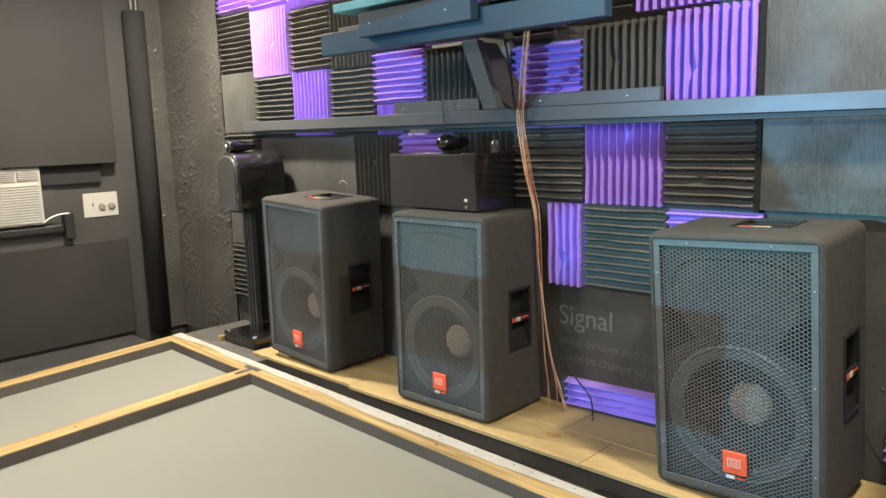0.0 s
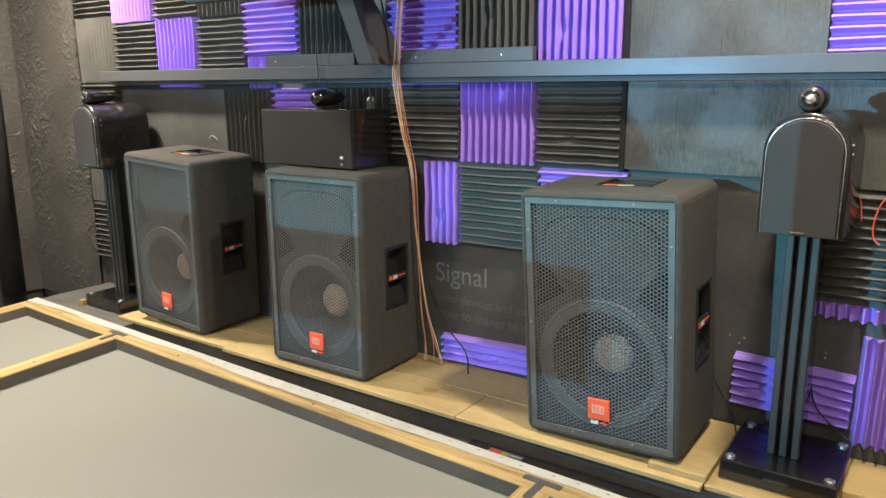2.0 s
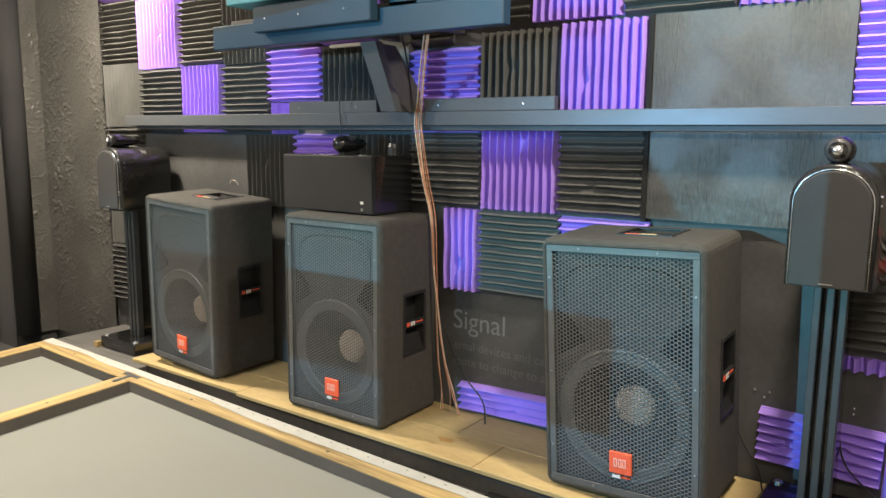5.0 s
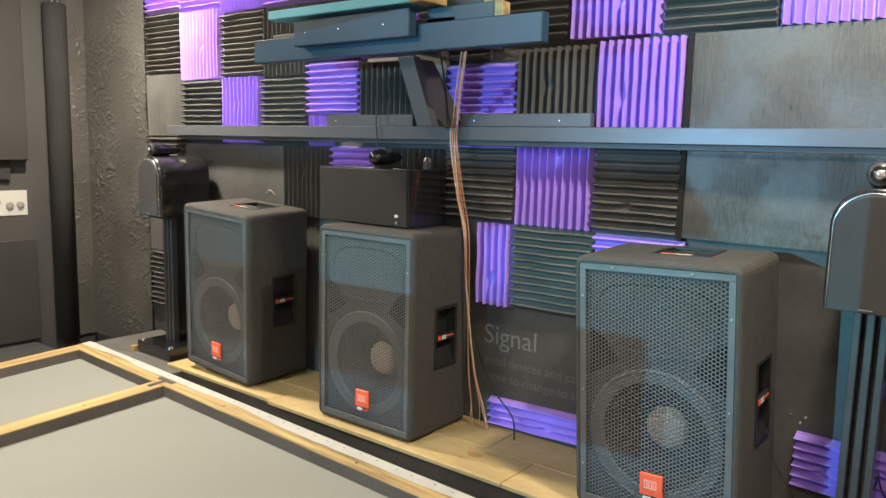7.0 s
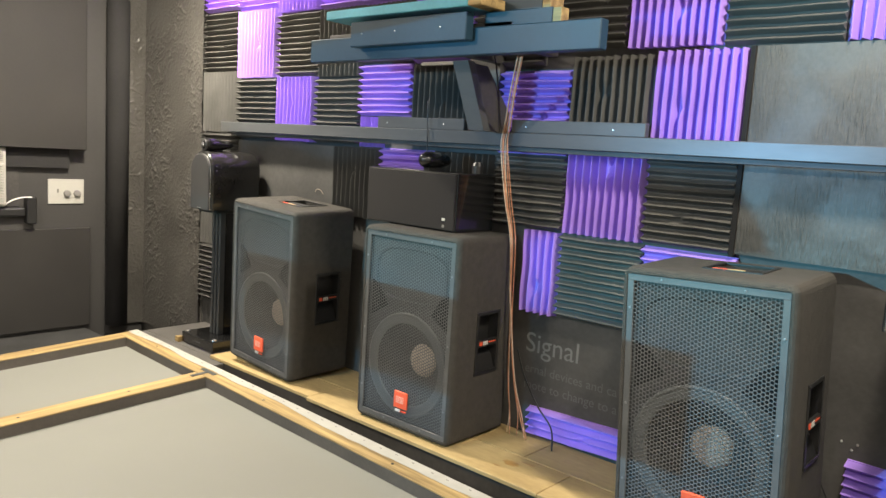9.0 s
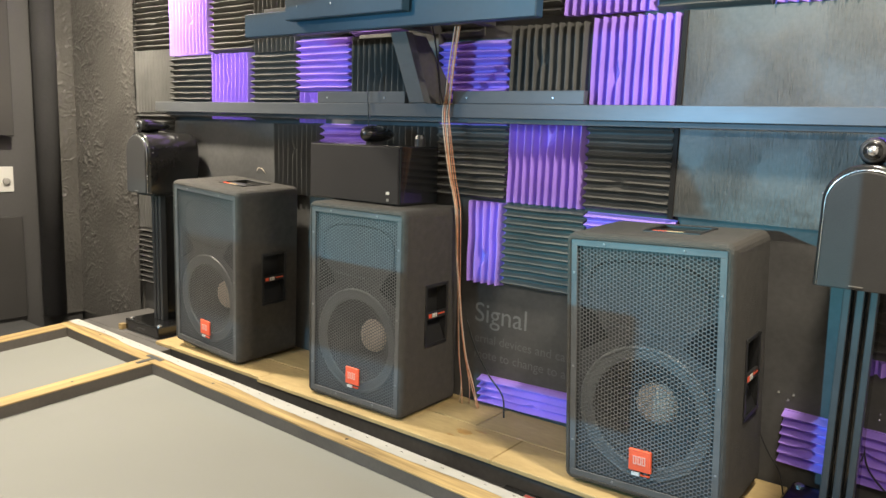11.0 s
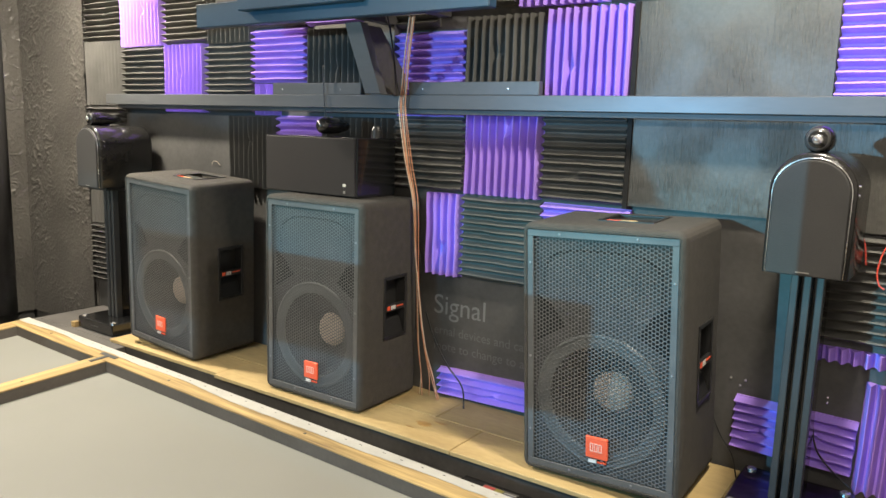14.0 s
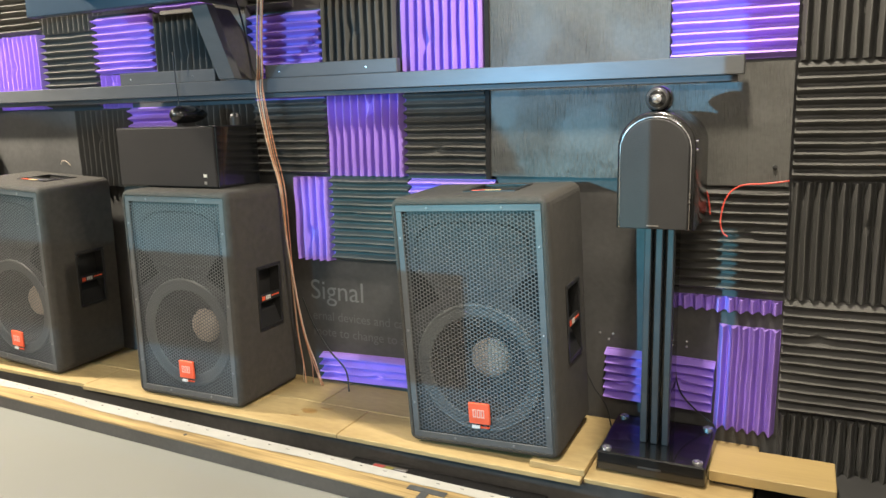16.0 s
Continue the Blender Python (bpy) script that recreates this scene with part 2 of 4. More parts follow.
FAINT_BEAM_LETTER = material("projected_light_faint", (0.125, 0.125, 0.125), 0.8, vary=0.1, bump=0)
BEAM_LETTER = material("projected_light_letters", (0.18, 0.185, 0.185), 0.8, vary=0.1, bump=0)
PALEPRINT = material("pale_print", (0.34, 0.34, 0.34), 0.5, bump=0)
TAGBLUE = material("blue_print", (0.05, 0.055, 0.13), 0.5, bump=0)
TAGRED = material("red_print", (0.32, 0.05, 0.045), 0.5, bump=0)
TAGGREEN = material("olive_print", (0.22, 0.20, 0.05), 0.5, bump=0)


# ---- building helpers ----
def mesh_of(name, bm, mat, smooth=False):
    me = bpy.data.meshes.new(name)
    bm.to_mesh(me)
    bm.free()
    if smooth:
        for p in me.polygons:
            p.use_smooth = True
    if mat:
        me.materials.append(mat)
    return me


def part(name, bm, mat, parent=None, label="", smooth=False):
    """One bmesh as ONE mesh object under a thing or a part."""
    o = new(name, mesh_of(name, bm, mat, smooth))
    if parent is not None:
        o.parent = parent
    if label:
        o["label"] = label
    return o


def thing(name, label, category, group="", at=(0, 0, 0), turn=0.0):
    o = new(name)
    o.empty_display_size = 0.05
    o.matrix_world = pose(*at, 0, 0, turn)
    return tagged(o, label, category, group)


def box(x0, x1, y0, y1, z0, z1, bevel=0.0, seg=1, bm=None):
    bm2 = bmesh.new()
    bmesh.ops.create_cube(bm2, size=1)
    for v in bm2.verts:
        v.co = Vector((x0 if v.co.x < 0 else x1, y0 if v.co.y < 0 else y1, z0 if v.co.z < 0 else z1))
    if bevel:
        bmesh.ops.bevel(bm2, geom=bm2.edges[:], offset=bevel, segments=seg, profile=0.5, affect="EDGES")
    if bm is None:
        return bm2
    me = bpy.data.meshes.new("tmp")
    bm2.to_mesh(me)
    bm2.free()
    bm.from_mesh(me)
    bpy.data.meshes.remove(me)
    return bm


def tube(points, r, sides=8, bm=None, closed_ends=True):
    """A round tube along points."""
    bm = bm or bmesh.new()
    pts = [Vector(p) for p in points]
    rings = []
    for i, p in enumerate(pts):
        d = (pts[min(i + 1, len(pts) - 1)] - pts[max(i - 1, 0)]).normalized()
        a = d.orthogonal().normalized() if abs(d.z) > 0.95 or abs(d.z) < 0.05 else d.cross(Vector((0, 0, 1))).normalized()
        if i and a.dot(prev) < 0:
            a = -a
        prev = a
        b = d.cross(a)
        rr = r[i] if isinstance(r, (list, tuple)) else r
        rings.append([bm.verts.new(p + rr * (math.cos(2 * math.pi * k / sides) * a + math.sin(2 * math.pi * k / sides) * b)) for k in range(sides)])
    for q, s in zip(rings, rings[1:]):
        for k in range(sides):
            bm.faces.new((q[k], q[(k + 1) % sides], s[(k + 1) % sides], s[k]))
    if closed_ends:
        bm.faces.new(rings[0][::-1])
        bm.faces.new(rings[-1])
    bmesh.ops.recalc_face_normals(bm, faces=bm.faces[:])
    return bm


def lathe(profile, axis="Y", sides=32, centre=(0, 0, 0), caps=True):
    """A turned shape: profile of (radius, along) round the axis."""
    bm = bmesh.new()
    rings = []
    for r, h in profile:
        ring = []
        for k in range(sides):
            c, s = r * math.cos(2 * math.pi * k / sides), r * math.sin(2 * math.pi * k / sides)
            co = {"Y": (c, h, s), "Z": (c, s, h), "X": (h, c, s)}[axis]
            ring.append(bm.verts.new(Vector(co) + Vector(centre)))
        rings.append(ring)
    for q, s in zip(rings, rings[1:]):
        for k in range(sides):
            bm.faces.new((q[k], q[(k + 1) % sides], s[(k + 1) % sides], s[k]))
    for ring, r in ((rings[0], profile[0][0]), (rings[-1], profile[-1][0])):
        if caps and r > 1e-5:
            bm.faces.new(ring)
    bmesh.ops.remove_doubles(bm, verts=bm.verts[:], dist=1e-6)
    bmesh.ops.recalc_face_normals(bm, faces=bm.faces[:])
    return bm


def prism(outline, y0, y1, bevel=0.0, seg=2):
    """An outline of (x, z) drawn out from y0 to y1."""
    bm = bmesh.new()
    a = [bm.verts.new((x, y0, z)) for x, z in outline]
    b = [bm.verts.new((x, y1, z)) for x, z in outline]
    bm.faces.new(a)
    bm.faces.new(b[::-1])
    for i in range(len(a)):
        j = (i + 1) % len(a)
        bm.faces.new((a[j], a[i], b[i], b[j]))
    bmesh.ops.recalc_face_normals(bm, faces=bm.faces[:])
    if bevel:
        rim = [e for e in bm.edges if abs(e.verts[0].co.y - e.verts[1].co.y) < 1e-6]
        bmesh.ops.bevel(bm, geom=rim, offset=bevel, segments=seg, profile=0.5, affect="EDGES")
    return bm


def structure(name, bm, mat, label, category):
    return tagged(part(name, bm, mat), label, category, kind="structure")


# ---- the room ----
X0, X1, Y0, CEIL = -0.72, 4.75, -5.2, 2.46
structure("floor", box(X0 - 0.1, X1 + 0.1, Y0 - 0.1, WALL + 0.12, -0.1, 0), CARPET, "dark carpeted floor of a home cinema", "floor")
structure("ceiling", box(X0 - 0.1, X1 + 0.1, Y0 - 0.1, WALL + 0.12, CEIL, CEIL + 0.1), BOUNCE_CEILING, "unseen ceiling, pale grey to bounce fill light", "ceiling")
structure("wall_front", box(-0.06, X1 + 0.1, WALL, WALL + 0.12, 0, CEIL), BLACKWALL, "matt black painted front wall behind foam panels", "wall")
structure("wall_front_corner", box(X0 - 0.1, -0.06, 0.03, WALL + 0.12, 0, CEIL), STUCCO, "charcoal wall with rough trowelled stucco", "wall")


def stucco_sheet(u0, u1, cell, place):
    """A sheet of trowelled plaster with torn, worm-like ridges."""
    nu, nv = max(2, int((u1 - u0) / cell)), int((CEIL - 0.24) / cell)
    verts, faces = [], []
    for j in range(nv + 1):
        for i in range(nu + 1):
            u, v = u0 + (u1 - u0) * i / nu, 0.24 + (CEIL - 0.24) * j / nv
            p = Vector((u * 12.5, v * 12.5, 3.7))
            warp = Vector((noise.noise(p * 0.9), noise.noise(p * 0.9 + Vector((9, 4, 1))), 0)) * 1.1
            a = abs(noise.noise(p * 1.5 + warp * 1.3))
            b = abs(noise.noise(p * 3.2 + warp * 2.0 + Vector((5, 5, 5))))
            worn = max(0.0, min(1.0, 0.55 + 1.5 * noise.noise(p * 0.35 + Vector((2, 7, 4)))))
            h = 0.0060 * math.exp(-(a / 0.055) ** 2) * worn + 0.0042 * math.exp(-(b / 0.07) ** 2) * worn + 0.003 * noise.noise(p * 0.6) + 0.0012 * noise.noise(p * 7)
            verts.append(place(u, v, h))
    w = nu + 1
    for j in range(nv):
        for i in range(nu):
            faces.append((j * w + i, j * w + i + 1, (j + 1) * w + i + 1, (j + 1) * w + i))
    me = bpy.data.meshes.new("stucco")
    me.from_pydata(verts, [], faces)
    me.materials.append(STUCCO)
    for p in me.polygons:
        p.use_smooth = True
    return me


tagged(new("wall_front_stucco", stucco_sheet(X0, -0.06, 0.005, lambda u, v, h: (u, 0.012 - h, v))), "rough trowelled charcoal stucco with torn ridges", "wall", kind="structure")
tagged(new("wall_left_stucco", stucco_sheet(-0.115, 0.012, 0.005, lambda u, v, h: (X0 + 0.012 + h, u, v))), "strip of rough charcoal stucco beside the corner", "wall", kind="structure")
structure("wall_left", box(X0 - 0.1, X0, Y0, 0.012, 0, CEIL), GREYWALL, "smooth charcoal painted side wall", "wall")
# unseen walls, added pale as reflectors for the dark parts
structure("wall_right", box(X1, X1 + 0.1, Y0, WALL, 0, CEIL), BOUNCE_WALL, "unseen side wall, pale grey to bounce fill light", "wall")
structure("wall_back", box(X0 - 0.1, X1 + 0.1, Y0 - 0.1, Y0, 0, CEIL), BOUNCE_WALL, "unseen back wall, pale grey to bounce fill light", "wall")
structure("wall_patch_painted", box(2.8915, 3.42, WALL - 0.022, WALL, 1.165, 1.765), BRUSHED, "bare wall patch with brushed grey paint", "wall")
structure("wall_patch_side", box(3.42, 3.735, WALL - 0.024, WALL, 1.15, 1.475), BRUSHED, "bare grey painted wall patch", "wall")
structure("wall_patch_low", box(0.28, 1.05, WALL - 0.016, WALL, 1.09, 1.405), BLACKWALL, "bare black painted wall patch", "wall")
structure("trim", box(2.877, 2.891, WALL - 0.03, WALL, 1.155, 1.765), VOID, "narrow black trim strip beside the foam", "trim")


# ---- foam panels ----
def foam_panel(x0, x1, z0, z1, along, colour, lean=0.0):
    """A wedge-foam tile: ridges run along 'h' or 'v'; each tile a little uneven, with a pinch here and there."""
    rng = random.Random(int(x0 * 977 + z0 * 1231 + 7))
    w, h = x1 - x0, z1 - z0
    across, length = (h, w) if along == "h" else (w, h)
    n = max(2, round(across / (0.0272 if along == "h" else 0.0288)))
    steps = 14
    shape = ((0.0, 0.007), (0.12, 0.0085), (0.42, 0.0325), (0.5, 0.036), (0.58, 0.0325), (0.88, 0.0085))
    if along == "v":
        shape = ((0.0, 0.003), (0.11, 0.004), (0.40, 0.032), (0.47, 0.036), (0.53, 0.036), (0.60, 0.032), (0.89, 0.004))
    prof = [((i + a) / n * across, d) for i in range(n) for a, d in shape] + [(across, shape[0][1])]
    seed = rng.uniform(0, 50)
    pinch = (rng.uniform(0.2, 0.8) * length, rng.uniform(0.3, 0.7) * across)
    bm = bmesh.new()
    grid = []
    for j in range(steps + 1):
        s = j / steps * length
        row = []
        for p, d in prof:
            k = noise.noise(Vector((s * 9 + seed, p * 14, seed))) * 0.0026
            gap = math.exp(-(((s - pinch[0]) / 0.018) ** 2 + ((p - pinch[1]) / 0.013) ** 2))
            dd = d * (1 - 0.65 * gap) + noise.noise(Vector((s * 6, p * 8, seed))) * 0.003
            e = noise.noise(Vector((p * 30, seed, j))) * 0.0025 if j in (0, steps) else 0
            ss, pp = s + e, min(max(p + k, 0.0), across)
            co = (x0 + ss, WALL - dd, z0 + pp) if along == "h" else (x0 + pp, WALL - dd, z0 + ss)
            row.append(bm.verts.new(co))
        grid.append(row)
    for a, b in zip(grid, grid[1:]):
        for i in range(len(prof) - 1):
            bm.faces.new((a[i], a[i + 1], b[i + 1], b[i]))
    rim = grid[0] + [r[-1] for r in grid[1:]] + grid[-1][-2::-1] + [r[0] for r in grid[-2:0:-1]]
    back = [bm.verts.new((v.co.x, WALL - 0.0005, v.co.z)) for v in rim]
    for i in range(len(rim)):
        j = (i + 1) % len(rim)
        bm.faces.new((rim[i], rim[j], back[j], back[i]))
    bmesh.ops.recalc_face_normals(bm, faces=bm.faces[:])
    if lean:
        c = Vector(((x0 + x1) / 2, 0, (z0 + z1) / 2))
        bmesh.ops.rotate(bm, verts=bm.verts[:], cent=c, matrix=Matrix.Rotation(radians(lean), 3, "Y"))
    o = part("acoustic_foam_panel", bm, FOAM_PURPLE if colour == "p" else FOAM_BLACK)
    word = "purple" if colour == "p" else "charcoal"
    way = "level" if along == "h" else "upright"
    return tagged(o, word + " wedge foam tile with " + way + " ridges on the wall", "foam panel", word + " foam tiles")


PANELS = (
    "-.055 .262 2.065 2.37 h p; -.055 .262 1.757 2.06 h b; -.055 .268 1.440 1.752 v b; -.055 .268 1.135 1.435 h b; -.055 .268 .83 1.13 v b; -.055 .268 .52 .825 h b;"
    ".267 .598 2.052 2.36 h p; .267 .600 1.718 2.046 v p; .272 .606 1.415 1.712 h b;"
    ".603 .915 2.018 2.33 v p; .604 .915 1.722 2.012 h b; .608 .902 1.415 1.717 v p;"
    ".920 1.200 2.014 2.32 h p; .920 1.216 1.712 2.008 v b; .906 1.207 1.415 1.706 h b;"
    "1.205 1.505 2.012 2.32 h p; 1.216 1.524 1.766 2.006 v b; 1.212 1.516 1.543 1.760 h p; 1.226 1.362 1.41 1.538 v p;"
    "1.53 1.832 2.022 2.32 v p; 1.53 1.832 1.756 2.016 h p; 1.532 1.832 1.445 1.75 v b;"
    "1.98 2.275 1.42 1.714 h p; 1.84 2.16 1.73 2.03 h b; 2.166 2.47 1.78 2.08 h b; 1.9 2.16 2.04 2.34 v b; 2.166 2.47 2.09 2.39 h b;"
    "2.280 2.578 1.47 1.753 v b; 2.583 2.874 1.455 1.762 v p; 2.476 2.79 1.774 2.075 v p; 2.796 3.114 1.768 2.07 h b; 3.12 3.43 1.77 2.06 v p;"
    "2.476 2.79 2.08 2.38 h b; 2.796 3.114 2.08 2.38 v p; 3.436 3.736 1.80 2.10 v b;"
    "3.424 3.736 1.484 1.79 h p; 3.742 4.05 1.474 1.78 v b; 3.742 4.05 1.167 1.469 h b; 3.742 4.05 .847 1.162 v b; 3.742 4.05 .522 .842 h b; 3.742 4.05 .21 .517 v b;"
    "4.056 4.36 1.32 1.62 h b; 4.056 4.36 1.01 1.315 v b; 4.056 4.36 .70 1.005 h b; 4.056 4.36 .39 .695 v b;"
    "1.056 1.356 1.10 1.405 v b; 1.362 1.662 1.10 1.41 h p; 1.668 1.968 1.10 1.41 v b; 1.985 2.284 1.158 1.42 h b;"
    "2.288 2.588 1.158 1.46 v p; 2.592 2.875 1.16 1.46 h b;"
    "2.13 2.285 .856 1.152 v p; 2.289 2.597 .86 1.153 h b; 2.602 2.90 .85 1.152 h p; 2.21 2.62 .408 .515 h p -2;"
    "3.44 3.738 .852 1.142 h b; 3.44 3.738 .796 .834 v p; 3.574 3.737 .447 .752 v p 1; 3.255 3.42 .484 .645 h p 1.5; 3.425 3.568 .484 .642 h p 2"
)
for row in PANELS.split(";"):
    f = row.split()
    foam_panel(float(f[0]), float(f[1]), float(f[2]), float(f[3]), f[4], f[5], float(f[6]) if len(f) > 6 else 0.0)

# on-screen message between the cabinets: pale letters on the bare wall replace projected light
depsgraph = bpy.context.evaluated_depsgraph_get()


def lettering(text, x, z, size, y, mat, name="message_line", parent=None):
    cu = bpy.data.curves.new("line", "FONT")
    cu.body, cu.size = text, size
    tmp = bpy.data.objects.new("line", cu)
    scene.collection.objects.link(tmp)
    depsgraph.update()
    me = bpy.data.meshes.new_from_object(tmp.evaluated_get(bpy.context.evaluated_depsgraph_get()))
    bpy.data.objects.remove(tmp)
    me.materials.append(mat)
    o = new(name, me)
    o.parent = parent
    o.matrix_local = pose(x, y, z, 90, 0, 0)
    return o


message_thing = thing("projected_message", "projected message, its light put in as pale letter shapes", "message")
lettering("Signal", 2.165, 0.706, 0.103, WALL - 0.002, BEAM_LETTER, parent=message_thing)
lettering("ernal devices and ca", 2.17, 0.628, 0.047, WALL - 0.002, FAINT_BEAM_LETTER, parent=message_thing)
lettering("mote to change to a", 2.17, 0.568, 0.047, WALL - 0.002, FAINT_BEAM_LETTER, parent=message_thing)

# ---- stage ----
structure("stage_base", box(0.66, 3.70, -0.335, WALL, 0, STAGE - 0.015), BLACKBOARD, "black base under the wooden stage", "stage")
structure("stage_step", box(X0, X1, -2.75, -0.335, 0, 0.245), CARPET, "low black carpeted step in front of the stage", "step")
structure("stage_ledge", box(0.02, 4.5, -0.60, -0.336, 0.262, 0.318, 0.003), GREYBOARD, "black painted ledge along the stage", "ledge")
structure("stage_ledge_left", box(0.02, 0.655, -0.335, 0.01, 0.0, 0.385, 0.003), GREYBOARD, "dark grey carpeted ledge beside the wooden stage", "ledge")
structure("stage_ledge_front", box(0.02, 0.77, -0.425, -0.3352, 0.3182, 0.384, 0.003), GREYBOARD, "dark grey board in front of the speaker stand", "ledge")
structure("stage_ledge_right", box(3.702, 4.6, -0.335, WALL, 0.0, 0.36, 0.003), CARPET, "dark carpeted ledge beside the wooden stage", "ledge")
structure("screen_support", box(0.12, 3.70, -0.50, -0.455, 0.3182, 0.345, 0.002), BLACKBOARD, "black batten on the ledge under the screen frame", "batten")
stage = thing("wooden_stage", "bare plywood stage of loose planks along the wall", "stage")
stage["kind"] = "structure"
for x0, x1, y0, y1 in ((0.66, 1.40, -0.344, -0.166), (1.402, 2.52, -0.360, -0.164), (2.522, 3.283, -0.360, -0.167), (0.66, 1.05, -0.163, WALL - 0.002), (1.052, 2.33, -0.161, WALL - 0.002), (2.332, 3.27, -0.164, WALL - 0.002)):
    part("plank", box(x0, x1, y0, y1, STAGE - 0.015, STAGE, 0.002), PLYWOOD, stage)
for x0, x1, y0, y1, z0 in ((3.287, 3.70, -0.338, -0.17, 0), (3.275, 3.70, -0.168, WALL - 0.002, 0)):
    part("plank", box(x0, x1, y0, y1, STAGE - 0.015, STAGE - 0.001, 0.002), PLYWOOD, stage)


# dried glue smears on the planks
def smear(cx, cy, rx, ry, seed):
    rng = random.Random(seed)
    bm = bmesh.new()
    top = [bm.verts.new((cx + rx * math.cos(k * 0.3142) * rng.uniform(0.5, 1.1), cy + ry * math.sin(k * 0.3142) * rng.uniform(0.3, 1.2), STAGE + 0.0006)) for k in range(20)]
    low = [bm.verts.new((v.co.x, v.co.y, STAGE)) for v in top]
    bm.faces.new(top)
    for k in range(20):
        bm.faces.new((low[k], low[(k + 1) % 20], top[(k + 1) % 20], top[k]))
    part("glue_smear", bm, GLUE, stage, "dried orange glue smear")


smear(2.335, -0.235, 0.038, 0.020, 3)
smear(2.375, -0.20, 0.030, 0.008, 5)
smear(2.31, -0.285, 0.020, 0.005, 8)

# ---- stage speakers ----
SW, SH, SD = 0.464, 0.733, 0.308


def perforated(x0, x1, z0, z1, pitch, y, hole):
    """A sheet with rounded holes in upright, staggered columns, closed by a plain rim."""
    verts, faces = [], []
    colw = pitch * math.sqrt(3) / 2
    rows, cols = int((z1 - z0) / pitch), int((x1 - x0) / colw)
    ox = x0 + ((x1 - x0) - (cols - 1) * colw) / 2
    oz = z0 + ((z1 - z0) - (rows - 1) * pitch) / 2
    R = pitch / math.sqrt(3)
    for c in range(cols):
        for r in range(rows - (c % 2)):
            cx, cz = ox + c * colw, oz + (r + 0.5 * (c % 2)) * pitch
            b = len(verts)
            for rad in (R, R * hole):
                for k in range(6):
                    a = radians(60 * k)
                    verts.append((cx + rad * math.cos(a), y if rad == R else y + 0.0006, cz + rad * math.sin(a)))
            for k in range(6):
                j = (k + 1) % 6
                faces.append((b + k, b + j, b + 6 + j, b + 6 + k))
    me = bpy.data.meshes.new("grille")
    me.from_pydata(verts, [], faces)
    me.materials.append(GRILLE)
    return me


def ring_frame(x0, x1, z0, z1, w, y0, y1, bevel=0.0):
    """A rectangular frame of width w in the x-z plane."""
    bm = bmesh.new()
    for a, b, c, d in ((x0, x1, z1 - w, z1), (x0, x1, z0, z0 + w), (x0, x0 + w, z0 + w, z1 - w), (x1 - w, x1, z0 + w, z1 - w)):
        box(a, b, y0, y1, c, d, bevel, 1, bm)
    return bm


